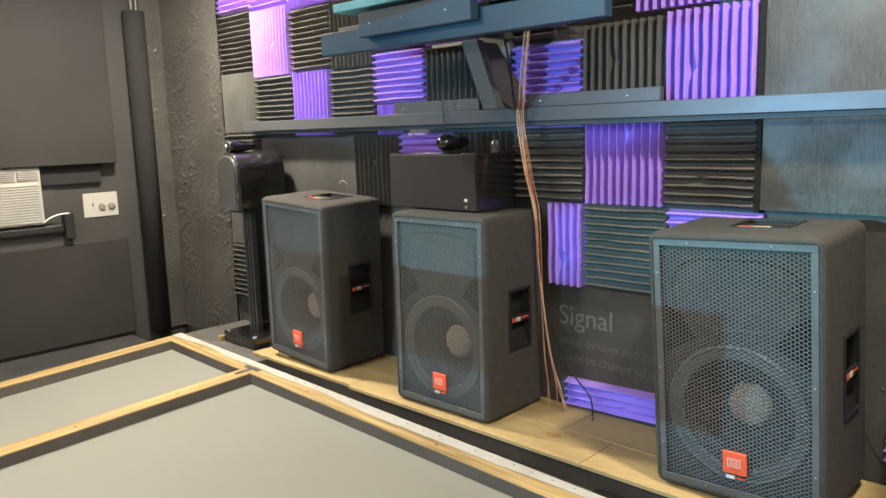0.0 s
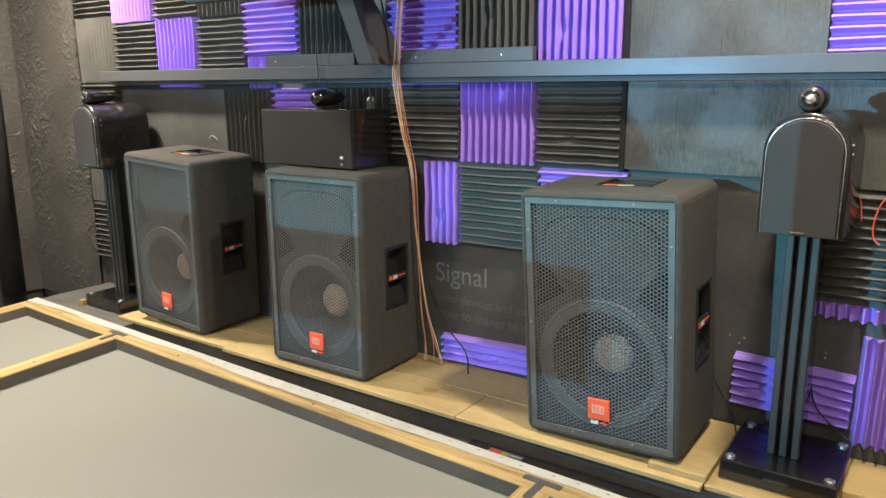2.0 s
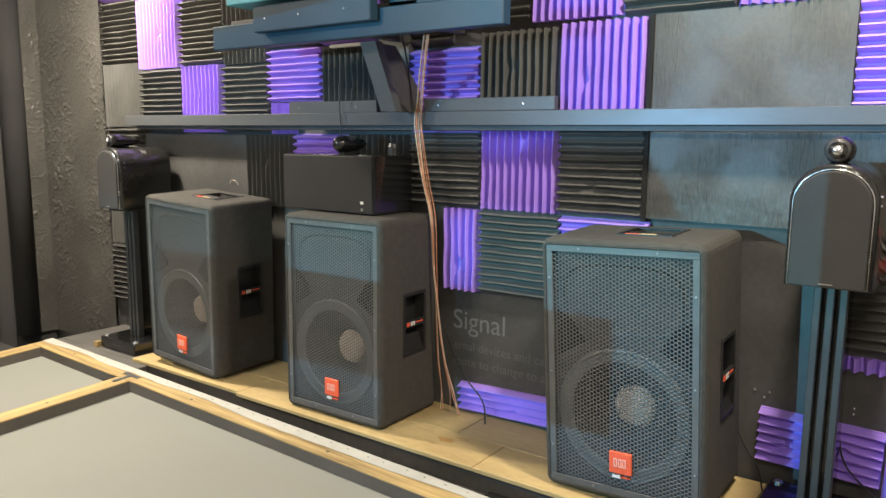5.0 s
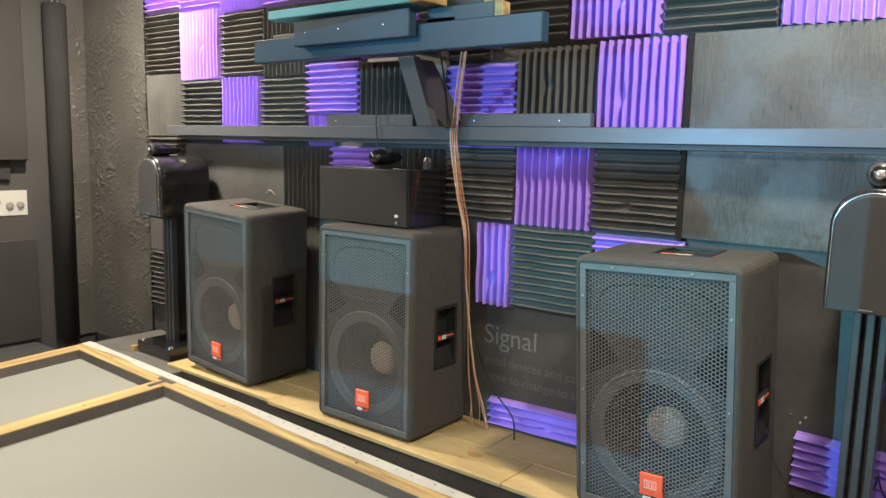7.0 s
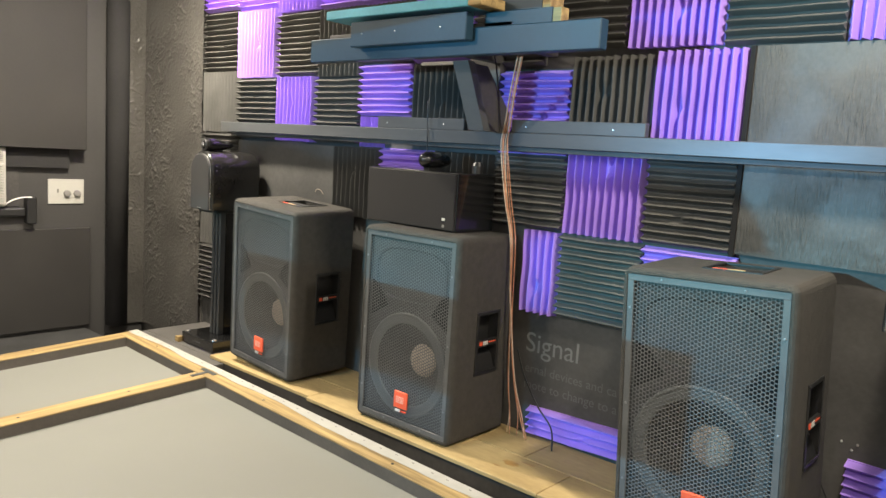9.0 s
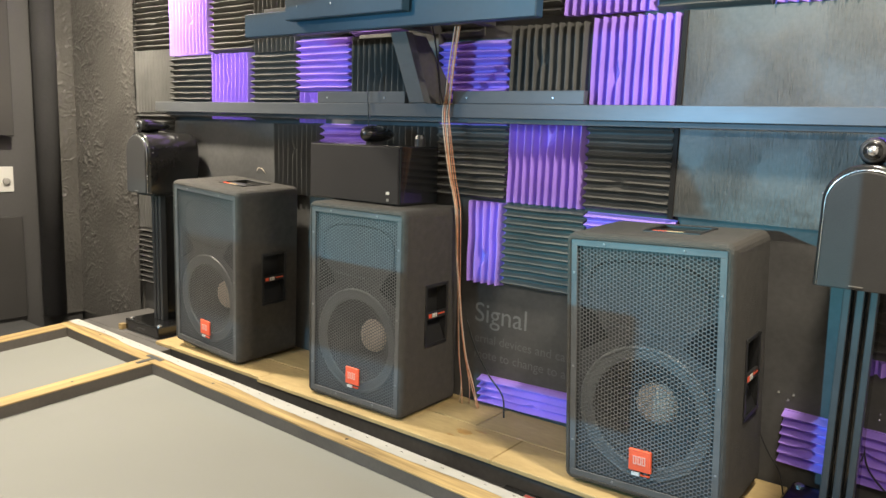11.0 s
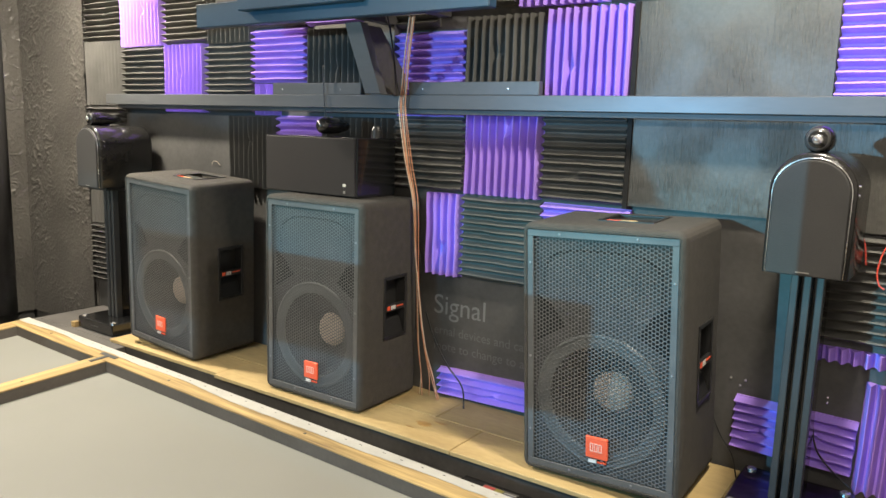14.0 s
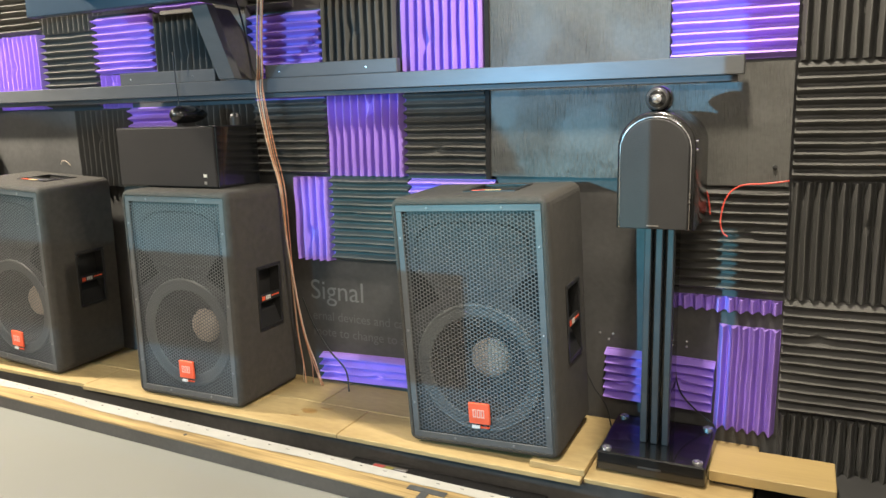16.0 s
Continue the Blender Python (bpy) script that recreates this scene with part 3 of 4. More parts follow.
def handle_cup(parent, side):
    """A recessed grip in the cabinet's side with an orange-and-white strip."""
    s = side
    x = s * SW / 2
    cy, cz, w, h = 0.03, 0.355, 0.13, 0.225
    bm = bmesh.new()
    for y0, y1, z0, z1 in ((cy - w / 2, cy + w / 2, cz + h / 2 - 0.012, cz + h / 2), (cy - w / 2, cy + w / 2, cz - h / 2, cz - h / 2 + 0.012),
                           (cy - w / 2, cy - w / 2 + 0.012, cz - h / 2 + 0.012, cz + h / 2 - 0.012), (cy + w / 2 - 0.012, cy + w / 2, cz - h / 2 + 0.012, cz + h / 2 - 0.012)):
        box(min(x, x + s * 0.004), max(x, x + s * 0.004), y0, y1, z0, z1, 0.001, 1, bm)
    rim = part("handle", bm, RUBBER, parent, "black plastic side grip")
    def span(a, b):
        return sorted((x - s * a, x - s * b))
    bm = box(*span(0.043, 0.040), cy - w / 2 + 0.002, cy + w / 2 - 0.002, cz - h / 2 + 0.002, cz + h / 2 - 0.002)
    for y0, y1, z0, z1 in ((cy - w / 2 + 0.006, cy - w / 2 + 0.009, cz - h / 2 + 0.006, cz + h / 2 - 0.006), (cy + w / 2 - 0.009, cy + w / 2 - 0.006, cz - h / 2 + 0.006, cz + h / 2 - 0.006),
                           (cy - w / 2 + 0.009, cy + w / 2 - 0.009, cz + h / 2 - 0.010, cz + h / 2 - 0.007)):
        box(*span(0.040, 0.0005), y0, y1, z0, z1, 0, 1, bm)
    slope = [(x, cz - h / 2 + 0.012), (x - s * 0.046, cz - h / 2 + 0.012), (x - s * 0.046, cz - 0.02), (x - s * 0.02, cz - 0.05)]
    a = [bm.verts.new((p, cy - w / 2 + 0.012, q)) for p, q in slope]
    b = [bm.verts.new((p, cy + w / 2 - 0.012, q)) for p, q in slope]
    for i in range(4):
        j = (i + 1) % 4
        bm.faces.new((a[i], a[j], b[j], b[i]))
    bmesh.ops.recalc_face_normals(bm, faces=bm.faces[:])
    part("cup", bm, RUBBER, rim)
    xs = sorted((x - s * 0.006, x + s * 0.003))
    part("bar", box(xs[0], xs[1], cy - w / 2 + 0.012, cy + w / 2 - 0.012, cz - 0.012, cz + 0.012, 0.001), RUBBER, rim)
    xs = sorted((x + s * 0.003, x + s * 0.0045))
    part("orange_mark", box(xs[0], xs[1], cy - 0.046, cy - 0.030, cz - 0.007, cz + 0.007), ORANGE, rim)
    for y0 in (-0.024, -0.015, -0.006):
        part("white_mark", box(xs[0], xs[1], cy + y0, cy + y0 + 0.0055, cz - 0.007, cz + 0.007), WHITE, rim)
    part("white_mark", box(xs[0], xs[1], cy - 0.0185, cy - 0.006, cz + 0.0035, cz + 0.007), WHITE, rim)
    part("tan_mark", box(xs[0], xs[1], cy + 0.006, cy + 0.045, cz - 0.0005, cz + 0.004), ORANGE, rim)
    for y in (cy - w / 2 + 0.006, cy + w / 2 - 0.006):
        for z in (cz - h / 2 + 0.006, cz, cz + h / 2 - 0.006):
            part("screw", lathe([(0.0, 0.006), (0.003, 0.0055), (0.003, 0.0)], "X", 8, (x - (0.0 if s > 0 else 0.006), y, z)), DARKSTEEL, rim)


def stage_speaker(label, at, turn):
    t = thing("stage_speaker", label, "loudspeaker", "stage speakers", at, turn)
    f, bk, hw = -SD / 2, SD / 2, SW / 2
    # carpeted shell: front frame, sides with a hole for each grip, top with a hole for its handle, bottom and back
    body = part("body", shell_bmesh(f, bk, hw), CARPETED, t, "dark grey carpet covering", True)
    for p in body.data.polygons:
        p.use_smooth = False
    g = new("grille", GRILLE_MESH)
    g.parent = t
    g["label"] = "black perforated steel grille"
    part("grille_rim", ring_frame(-0.213, 0.213, 0.024, 0.714, 0.018, f + 0.003, f + 0.008, 0.001), GRILLE, g)
    for x, z in ((-0.115, 0.705), (0.105, 0.705), (-0.204, 0.62), (0.204, 0.60), (-0.204, 0.35), (0.204, 0.36), (0.204, 0.13), (-0.204, 0.13), (-0.08, 0.033), (0.1, 0.033)):
        part("screw", lathe([(0.0, f + 0.0), (0.0035, f + 0.0008), (0.0042, f + 0.0045)], "Y", 8, (x, 0, z)), DULLSTEEL, g)
    part("baffle", baffle_bmesh(f + 0.024), BAFFLE, t)
    y = f + 0.020
    woofer = part("woofer", lathe([(0.190, y + 0.012), (0.190, y - 0.001), (0.181, y - 0.003), (0.178, y + 0.003), (0.173, y - 0.004), (0.168, y + 0.002), (0.163, y - 0.004), (0.158, y + 0.002), (0.154, y - 0.001), (0.150, y + 0.005)], "Y", 56, (0, 0, 0.245), False), SURROUND, t, "woofer with a paper cone", True)
    part("cone", lathe([(0.150, y + 0.005), (0.118, y + 0.034), (0.09, y + 0.066), (0.060, y + 0.098)], "Y", 48, (0, 0, 0.245), False), CONE, woofer, "", True)
    part("dust_cap", lathe([(0.062, y + 0.097), (0.057, y + 0.086), (0.042, y + 0.077), (0.02, y + 0.0725), (0.0, y + 0.0715)], "Y", 28, (0, 0, 0.245), False), DUSTCAP, woofer, "beige dust cap", True)
    horn = bmesh.new()
    loops = []
    for w, h, yy in ((0.172, 0.096, y + 0.0005), (0.158, 0.084, y + 0.006), (0.11, 0.06, y + 0.03), (0.035, 0.045, y + 0.06)):
        ring = [(math.cos(k * math.pi / 16), math.sin(k * math.pi / 16)) for k in range(32)]
        loops.append([horn.verts.new((w * math.copysign(abs(a) ** 0.62, a), yy, 0.57 + h * math.copysign(abs(b) ** 0.62, b))) for a, b in ring])
    for a, b in zip(loops, loops[1:]):
        for i in range(32):
            horn.faces.new((a[i], a[(i + 1) % 32], b[(i + 1) % 32], b[i]))
    horn.faces.new(loops[-1])
    bmesh.ops.recalc_face_normals(horn, faces=horn.faces[:])
    part("horn", horn, HORN, t, "black plastic horn")
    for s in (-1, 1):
        # no opening is cut: the port's inner shade is a solid black wedge
        port_shade = prism([(s * 0.188, 0.395), (s * 0.188, 0.53), (s * 0.145, 0.505), (s * 0.105, 0.445)][::s], f + 0.019, f + 0.040)
        part("port_shade", port_shade, VOID, t, "solid black wedge for the shade inside a bass port")
    badge = part("badge", box(-0.030, 0.034, f - 0.002, f + 0.006, 0.088, 0.150, 0.002), ORANGE, t, "square orange badge")
    for x in (-0.011, 0.002, 0.014):
        part("pale_bar", ring_frame(x - 0.0055, x + 0.0045, 0.108, 0.132, 0.0028, f - 0.0032, f - 0.002), PALEBADGE, badge)
    part("white_strip", box(-0.022, 0.002, f - 0.001, f + 0.005, 0.074, 0.083, 0.001), WHITE, badge)
    part("red_strip", box(0.005, 0.030, f - 0.001, f + 0.005, 0.077, 0.0805), ORANGE, badge)
    for s in (-1, 1):
        handle_cup(t, s)
    grip = part("top_handle", ring_frame_flat(-0.055, 0.105, -0.036, 0.112, 0.012, SH - 0.002, SH + 0.003), RUBBER, t, "recessed black top handle")
    part("bar", box(-0.044, 0.094, 0.004, 0.036, SH - 0.014, SH + 0.001, 0.004), RUBBER, grip)
    part("red_mark", box(-0.028, 0.010, -0.0345, -0.0245, SH + 0.003, SH + 0.0042), ORANGE, grip)
    part("tan_mark", box(0.012, 0.058, -0.0345, -0.0245, SH + 0.003, SH + 0.0042), TANLABEL, grip)
    return t


def ring_frame_flat(x0, x1, y0, y1, w, z0, z1):
    bm = bmesh.new()
    for a, b, c, d in ((x0, x1, y0, y0 + w), (x0, x1, y1 - w, y1), (x0, x0 + w, y0 + w, y1 - w), (x1 - w, x1, y0 + w, y1 - w)):
        box(a, b, c, d, z0, z1, 0.001, 1, bm)
    return bm


def shell_bmesh(f, bk, hw):
    """The cabinet shell: a deep open box with a thick rolled front edge, and wells for the grips."""
    bm = bmesh.new()
    z0, z1 = 0.006, SH
    # front lip, rolled
    prof = [(0.0, 0.026), (0.0015, 0.016), (0.0055, 0.007), (0.011, 0.002), (0.0165, 0.001), (0.0185, 0.004), (0.0185, 0.05)]
    loops = []
    for inset, depth in prof:
        r = max(0.001, 0.026 - inset)
        pts = []
        for cx, cz, a0 in ((hw - 0.026, z1 - 0.026, 0), (-hw + 0.026, z1 - 0.026, 90), (-hw + 0.026, z0 + 0.026, 180), (hw - 0.026, z0 + 0.026, 270)):
            for k in range(5):
                a = radians(a0 + 22.5 * k)
                pts.append(bm.verts.new((cx + r * math.cos(a), f + depth, cz + r * math.sin(a))))
        loops.append(pts)
    back = []
    for v in loops[0]:
        back.append(bm.verts.new((v.co.x, bk, v.co.z)))
    n = len(back)
    for a, b in zip(loops, loops[1:]):
        for i in range(n):
            bm.faces.new((a[i], a[(i + 1) % n], b[(i + 1) % n], b[i]))
    for i in range(n):
        j = (i + 1) % n
        if i in (4, 9, 19):
            continue
        bm.faces.new((loops[0][i], loops[0][j], back[j], back[i]))
    bm.faces.new(back)

    def pierced(corner, u, v, u0, u1, v0, v1, w0, w1, q0, q1, deep):
        """A flat side with a well: u, v span it; the well is u in w0..w1, v in q0..q1."""
        def at(a, b, d=0.0):
            return bm.verts.new(corner + u * a + v * b + deep * d)
        for a0, a1, b0, b1 in ((u0, u1, v0, q0), (u0, u1, q1, v1), (u0, w0, q0, q1), (w1, u1, q0, q1)):
            bm.faces.new((at(a0, b0), at(a1, b0), at(a1, b1), at(a0, b1)))
        c = [(w0, q0), (w1, q0), (w1, q1), (w0, q1)]
        for i in range(4):
            p, q = c[i], c[(i + 1) % 4]
            bm.faces.new((at(*p), at(*q), at(*q, 1), at(*p, 1)))
        bm.faces.new([at(*p, 1) for p in c])
    X, Y, Z = Vector((1, 0, 0)), Vector((0, 1, 0)), Vector((0, 0, 1))
    for s in (1, -1):
        pierced(Vector((s * hw, 0, 0)), Y, Z, f + 0.026, bk, z0 + 0.026, z1 - 0.026, 0.03 - 0.06, 0.03 + 0.06, 0.355 - 0.108, 0.355 + 0.108, -s * 0.045 * X)
    pierced(Vector((0, 0, z1)), X, Y, -hw + 0.026, hw - 0.026, f + 0.026, bk, -0.045, 0.095, -0.026, 0.102, -0.035 * Z)
    bmesh.ops.remove_doubles(bm, verts=bm.verts[:], dist=1e-5)
    bmesh.ops.recalc_face_normals(bm, faces=bm.faces[:])
    return bm


def baffle_bmesh(y):
    """The inner board, cut out in a disc for the woofer."""
    bm = bmesh.new()
    hx, z0, z1, r, cz, n = 0.213, 0.02, 0.72, 0.175, 0.245, 48
    inner, outer = [], []
    for k in range(n):
        a = 2 * math.pi * k / n
        c, s = math.cos(a), math.sin(a)
        inner.append(bm.verts.new((r * c, y, cz + r * s)))
        t = min(hx / abs(c) if abs(c) > 1e-6 else 9, ((z1 - cz) if s > 0 else (cz - z0)) / abs(s) if abs(s) > 1e-6 else 9)
        outer.append(bm.verts.new((t * c, y, cz + t * s)))
    for k in range(n):
        j = (k + 1) % n
        bm.faces.new((inner[k], inner[j], outer[j], outer[k]))
    for sx, sz in ((1, z1), (-1, z1), (-1, z0), (1, z0)):
        near = sorted(outer, key=lambda v: (v.co.x - sx * hx) ** 2 + (v.co.z - sz) ** 2)[:2]
        bm.faces.new((near[0], near[1], bm.verts.new((sx * hx, y, sz))))
    bmesh.ops.recalc_face_normals(bm, faces=bm.faces[:])
    return bm


GRILLE_MESH = perforated(-0.198, 0.198, 0.038, 0.700, 0.0113, -SD / 2 + 0.006, 0.76)
first = stage_speaker("large carpeted two-way stage speaker tilted on the plywood stage", (0, 0, 0), 0)
first.matrix_world = pose(1.004, -0.165, 0.4125, 0, 0, -0.7) @ pose(0, 0, 0, 2.0, 0, 0) @ pose(0, 0, 0, 0, 3.0, 0)
second = copy_thing(first, pose(1.890, -0.173, STAGE - 0.004, 0, 0, 0.8))
second["label"] = "large carpeted stage speaker under a black centre speaker"
third = copy_thing(first, pose(2.986, -0.168, 0.4125) @ pose(0, 0, 0, 1.7, 0, 0) @ pose(0, 0, 0, 0, -2.4, 0))
for x0, x1, y0, y1 in ((0.790, 0.880, -0.285, 0.012), (3.135, 3.288, -0.334, 0.030)):
    shim = thing("wood_offcut", "flat plywood offcut wedged under a stage speaker", "offcut", "plywood shims")
    part("board", box(x0, x1, y0, y1, STAGE + 0.0005, STAGE + 0.0185, 0.0015), PLYWOOD, shim)


# ---- hi-fi speakers on stands ----
def arch(w, z0, z1, n=14, flat=1.0):
    """An outline that is straight below and round above."""
    r = w / 2
    pts = [(-r, z0), (r, z0)]
    return pts + [(r * math.cos(math.pi * k / n), z1 - r * flat + r * flat * math.sin(math.pi * k / n)) for k in range(n + 1)]


def hifi_speaker(at, turn, label):
    """A small two-way speaker with a round top and a tweeter pod; origin below the cabinet's middle."""
    t = thing("bookshelf_speaker", label, "loudspeaker", "bookshelf speakers", at, turn)
    w, h, d = 0.182, 0.282, 0.275
    part("cabinet", prism(arch(w, 0, h, 18, 0.95), -d / 2 + 0.008, d / 2, 0.012, 3), SATIN, t, "black satin cabinet with a round top", True)
    ring = bmesh.new()
    tube([(x, -d / 2 + 0.004, z) for x, z in arch(0.163, 0.004, h - 0.014, 20, 0.95)[1:]] + [(-0.0815, -d / 2 + 0.004, 0.004)], 0.0017, 6, ring)
    part("trim_ring", ring, SILVER, t, "thin silver arch", True)
    g = part("front_grille", prism(arch(0.157, 0.003, h - 0.0175, 20, 0.95), -d / 2 - 0.004, -d / 2 + 0.01, 0.003, 2), CLOTH, t, "black cloth grille", False)
    part("pale_bar", box(-0.014, 0.014, -d / 2 - 0.005, -d / 2 - 0.0035, 0.010, 0.0125), GREYPLASTIC, g)
    y = -d / 2 + 0.05
    pod = part("tweeter_pod", lathe([(0.0, y - 0.042), (0.012, y - 0.041), (0.022, y - 0.036), (0.029, y - 0.025), (0.032, y - 0.01), (0.032, y + 0.005), (0.029, y + 0.03), (0.022, y + 0.07), (0.012, y + 0.11), (0.0, y + 0.13)], "Y", 24, (0, 0, h + 0.027)), GLOSS, t, "round black tweeter pod", True)
    part("tweeter_rim", lathe([(0.0225, y - 0.037), (0.025, y - 0.034), (0.027, y - 0.03)], "Y", 24, (0, 0, h + 0.027)), GREYTUBE, pod, "", True)
    part("tweeter_dome", lathe([(0.0, y - 0.0455), (0.008, y - 0.044), (0.013, y - 0.040)], "Y", 18, (0, 0, h + 0.027)), SILVER, pod, "", True)
    part("pod_neck", box(-0.012, 0.012, y - 0.01, y + 0.06, h - 0.006, h + 0.012, 0.003), RUBBER, pod)
    for sx in (-1, 1):
        for z in (0.19, 0.21):
            part("pin", lathe([(0.0, 0.004), (0.003, 0.0035), (0.003, -0.002)], "X", 8, (sx * 0.0905, -d / 2 + 0.03, z)), SILVER, t)
    return t


def speaker_stand(at, height, label):
    t = thing("speaker_stand", label, "speaker stand", "speaker stands", at)
    part("base", box(-0.14, 0.14, -0.14, 0.135, 0.004, 0.058, 0.004), GLOSS, t, "thick black gloss base")
    part("nameplate", box(-0.03, 0.03, -0.1412, -0.139, 0.028, 0.033), GREYTUBE, t)
    for x in (-0.118, 0.118):
        for y in (-0.118, 0.112):
            part("bolt", lathe([(0.013, 0.057), (0.013, 0.063), (0.009, 0.065), (0.0, 0.064)], "Z", 16, (x, y, 0)), SILVER, t, "chrome spike cap")
            part("spike", lathe([(0.001, 0.0), (0.005, 0.006)], "Z", 8, (x, y, 0)), DARKSTEEL, t)
    for x, w in ((-0.035, 0.014), (-0.006, 0.014), (0.023, 0.013)):
        part("column", box(x - w / 2 - 0.002, x + w / 2 + 0.002, -0.045, -0.015, 0.058, height - 0.012, 0.003, 2), GREYTUBE, t, "satin dark metal column")
    part("back_column", box(-0.036, 0.024, -0.012, 0.125, 0.058, height - 0.012, 0.004, 2), GLOSS, t)
    part("top_plate", box(-0.075, 0.075, -0.10, 0.10, height - 0.012, height, 0.002), RUBBER, t)
    return t


speaker_stand((3.447, -0.142, STAGE), 0.675, "black gloss speaker stand with three slim columns")
hifi_speaker((3.450, -0.205, STAGE + 0.675), 0, "small black speaker with a rounded top on a stand")
speaker_stand((0.475, -0.165, 0.385), 0.677, "black gloss speaker stand beside the corner")
hifi_speaker((0.475, -0.168, 1.0625), 0, "small black gloss speaker on a stand beside the corner")

# ---- centre speaker ----
centre = thing("centre_speaker", "wide black centre speaker lying on a stage speaker", "loudspeaker", at=(1.785, -0.118, STAGE + SH - 0.003))
part("cabinet", box(-0.226, 0.226, -0.105, 0.105, 0, 0.208, 0.004, 2), GLOSS, centre, "black gloss cabinet")
part("front_grille", box(-0.222, 0.222, -0.113, -0.104, 0.004, 0.204, 0.003), DARKCLOTH, centre, "black cloth front")
part("pale_bar", box(0.168, 0.182, -0.1145, -0.1125, 0.038, 0.048), WHITE, centre)
part("pale_bar", box(0.170, 0.180, -0.1145, -0.1125, 0.014, 0.024), GREYPLASTIC, centre)
pod = part("tweeter_pod", lathe([(0.0, -0.115), (0.014, -0.112), (0.025, -0.10), (0.031, -0.082), (0.032, -0.06), (0.029, -0.02), (0.018, 0.03), (0.0, 0.06)], "Y", 24, (0.05, 0, 0.246)), GLOSS, centre, "round black tweeter pod", True)
part("pod_neck", box(0.037, 0.063, -0.085, -0.02, 0.205, 0.222, 0.003), RUBBER, pod)
part("knob", lathe([(0.02, 0.207), (0.02, 0.235), (0.014, 0.248), (0.0, 0.25)], "Z", 16, (0.19, 0.04, 0)), RUBBER, centre)

# ---- rail, mounting boards ----
rail = thing("wall_rail", "long slate-painted timber rail fixed across the foam", "rail", at=(0, 0, 0))
part("rail_board", box(0.245, 3.618, -0.062, -0.022, 1.443, 1.491, 0.002), SLATE, rail)
part("back_strip", box(0.30, 3.602, -0.034, -0.0225, 1.427, 1.4425, 0.001), BLACKBOARD, rail, "dark strip under the rail")
for x in (0.45, 1.3, 2.75, 3.55):
    part("spacer", box(x - 0.03, x + 0.03, -0.022, WALL, 1.44, 1.484), BLACKBOARD, rail)
for x0, x1, name in ((1.405, 1.872, "batten"), (2.0, 2.04, "batten"), (2.092, 2.605, "batten")):
    b = thing("batten", "short slate-painted batten standing on the rail", "batten", "battens on the rail")
    part("board", box(x0, x1, -0.050, -0.024, 1.4915, 1.535, 0.002), SLATE, b)
    for k in range(2):
        x = x0 + (x1 - x0) * (0.12 + 0.66 * k)
        part("screw", lathe([(0.0, -0.0515), (0.003, -0.051), (0.0035, -0.0495)], "Y", 8, (x, 0, 1.512)), SILVER, b)

mount = thing("wall_mount", "slate-painted timber mounting bracket built out from the wall", "bracket")
# the boards' blue is beam light painted into their colour
part("long_board", box(1.392, 2.626, -0.40, -0.36, 1.708, 1.790, 0.003), BEAMLIT_DARK, mount)
part("front_board", box(1.66, 2.185, -0.44, -0.402, 1.748, 1.832, 0.003), BEAMLIT_DARK, mount)
part("top_board", box(1.53, 2.19, -0.445, -0.30, 1.846, 1.876, 0.003), BEAMLIT_PALE, mount)
part("cut_end", box(2.1905, 2.243, -0.445, -0.30, 1.846, 1.876, 0.002), PINE, mount, "bare sawn pine end")
part("side_board", box(2.19, 2.44, -0.36, -0.32, 1.79, 1.84, 0.002), BEAMLIT_DARK, mount)
part("cut_end", box(2.4405, 2.47, -0.36, -0.32, 1.792, 1.838, 0.002), PINE, mount, "bare sawn pine end")
part("upper_board", box(2.2, 2.38, -0.33, -0.26, 1.842, 1.882, 0.002), BEAMLIT_DARK, mount)
part("cut_end", box(2.3805, 2.41, -0.33, -0.26, 1.842, 1.882, 0.002), PINE, mount, "bare sawn pine end")
part("back_board", box(1.45, 2.3, -0.36, -0.10, 1.79, 1.81, 0.002), BLACKBOARD, mount)
def gusset(x0, x1, side, mat, name):
    bm = bmesh.new()
    a = [bm.verts.new((x0, y, z)) for y, z in side]
    b = [bm.verts.new((x1, y, z)) for y, z in side]
    bm.faces.new(a)
    bm.faces.new(b[::-1])
    for i in range(len(a)):
        j = (i + 1) % len(a)
        bm.faces.new((a[j], a[i], b[i], b[j]))
    bmesh.ops.recalc_face_normals(bm, faces=bm.faces[:])
    part(name, bm, mat, mount)


gusset(2.022, 2.088, ((-0.305, 1.708), (-0.20, 1.489), (-0.165, 1.489), (-0.27, 1.708)), SLATE, "strut")
# side of the strut as its own black plate, its shade put in as colour
gusset(2.03, 2.055, ((-0.2695, 1.708), (-0.1645, 1.489), (-0.02, 1.489), (-0.02, 1.56), (-0.16, 1.708)), BLACKBOARD, "shaded_strut_side")
part("wall_plate", box(1.84, 1.984, 0.0, WALL, 1.44, 1.86), BLACKBOARD, mount)
part("cleat", box(1.60, 1.83, -0.012, 0.006, 1.741, 1.754), GREYPLASTIC, mount)
part("arm", box(1.95, 1.99, -0.36, 0.0, 1.74, 1.79), BLACKBOARD, mount)
part("arm", box(2.19, 2.23, -0.36, 0.0, 1.755, 1.79), BLACKBOARD, mount)
for x in (1.72, 1.88, 2.08):
    part("screw", lathe([(0.0, -0.4415), (0.0035, -0.441), (0.004, -0.4395)], "Y", 8, (x, 0, 1.79)), SILVER, mount)


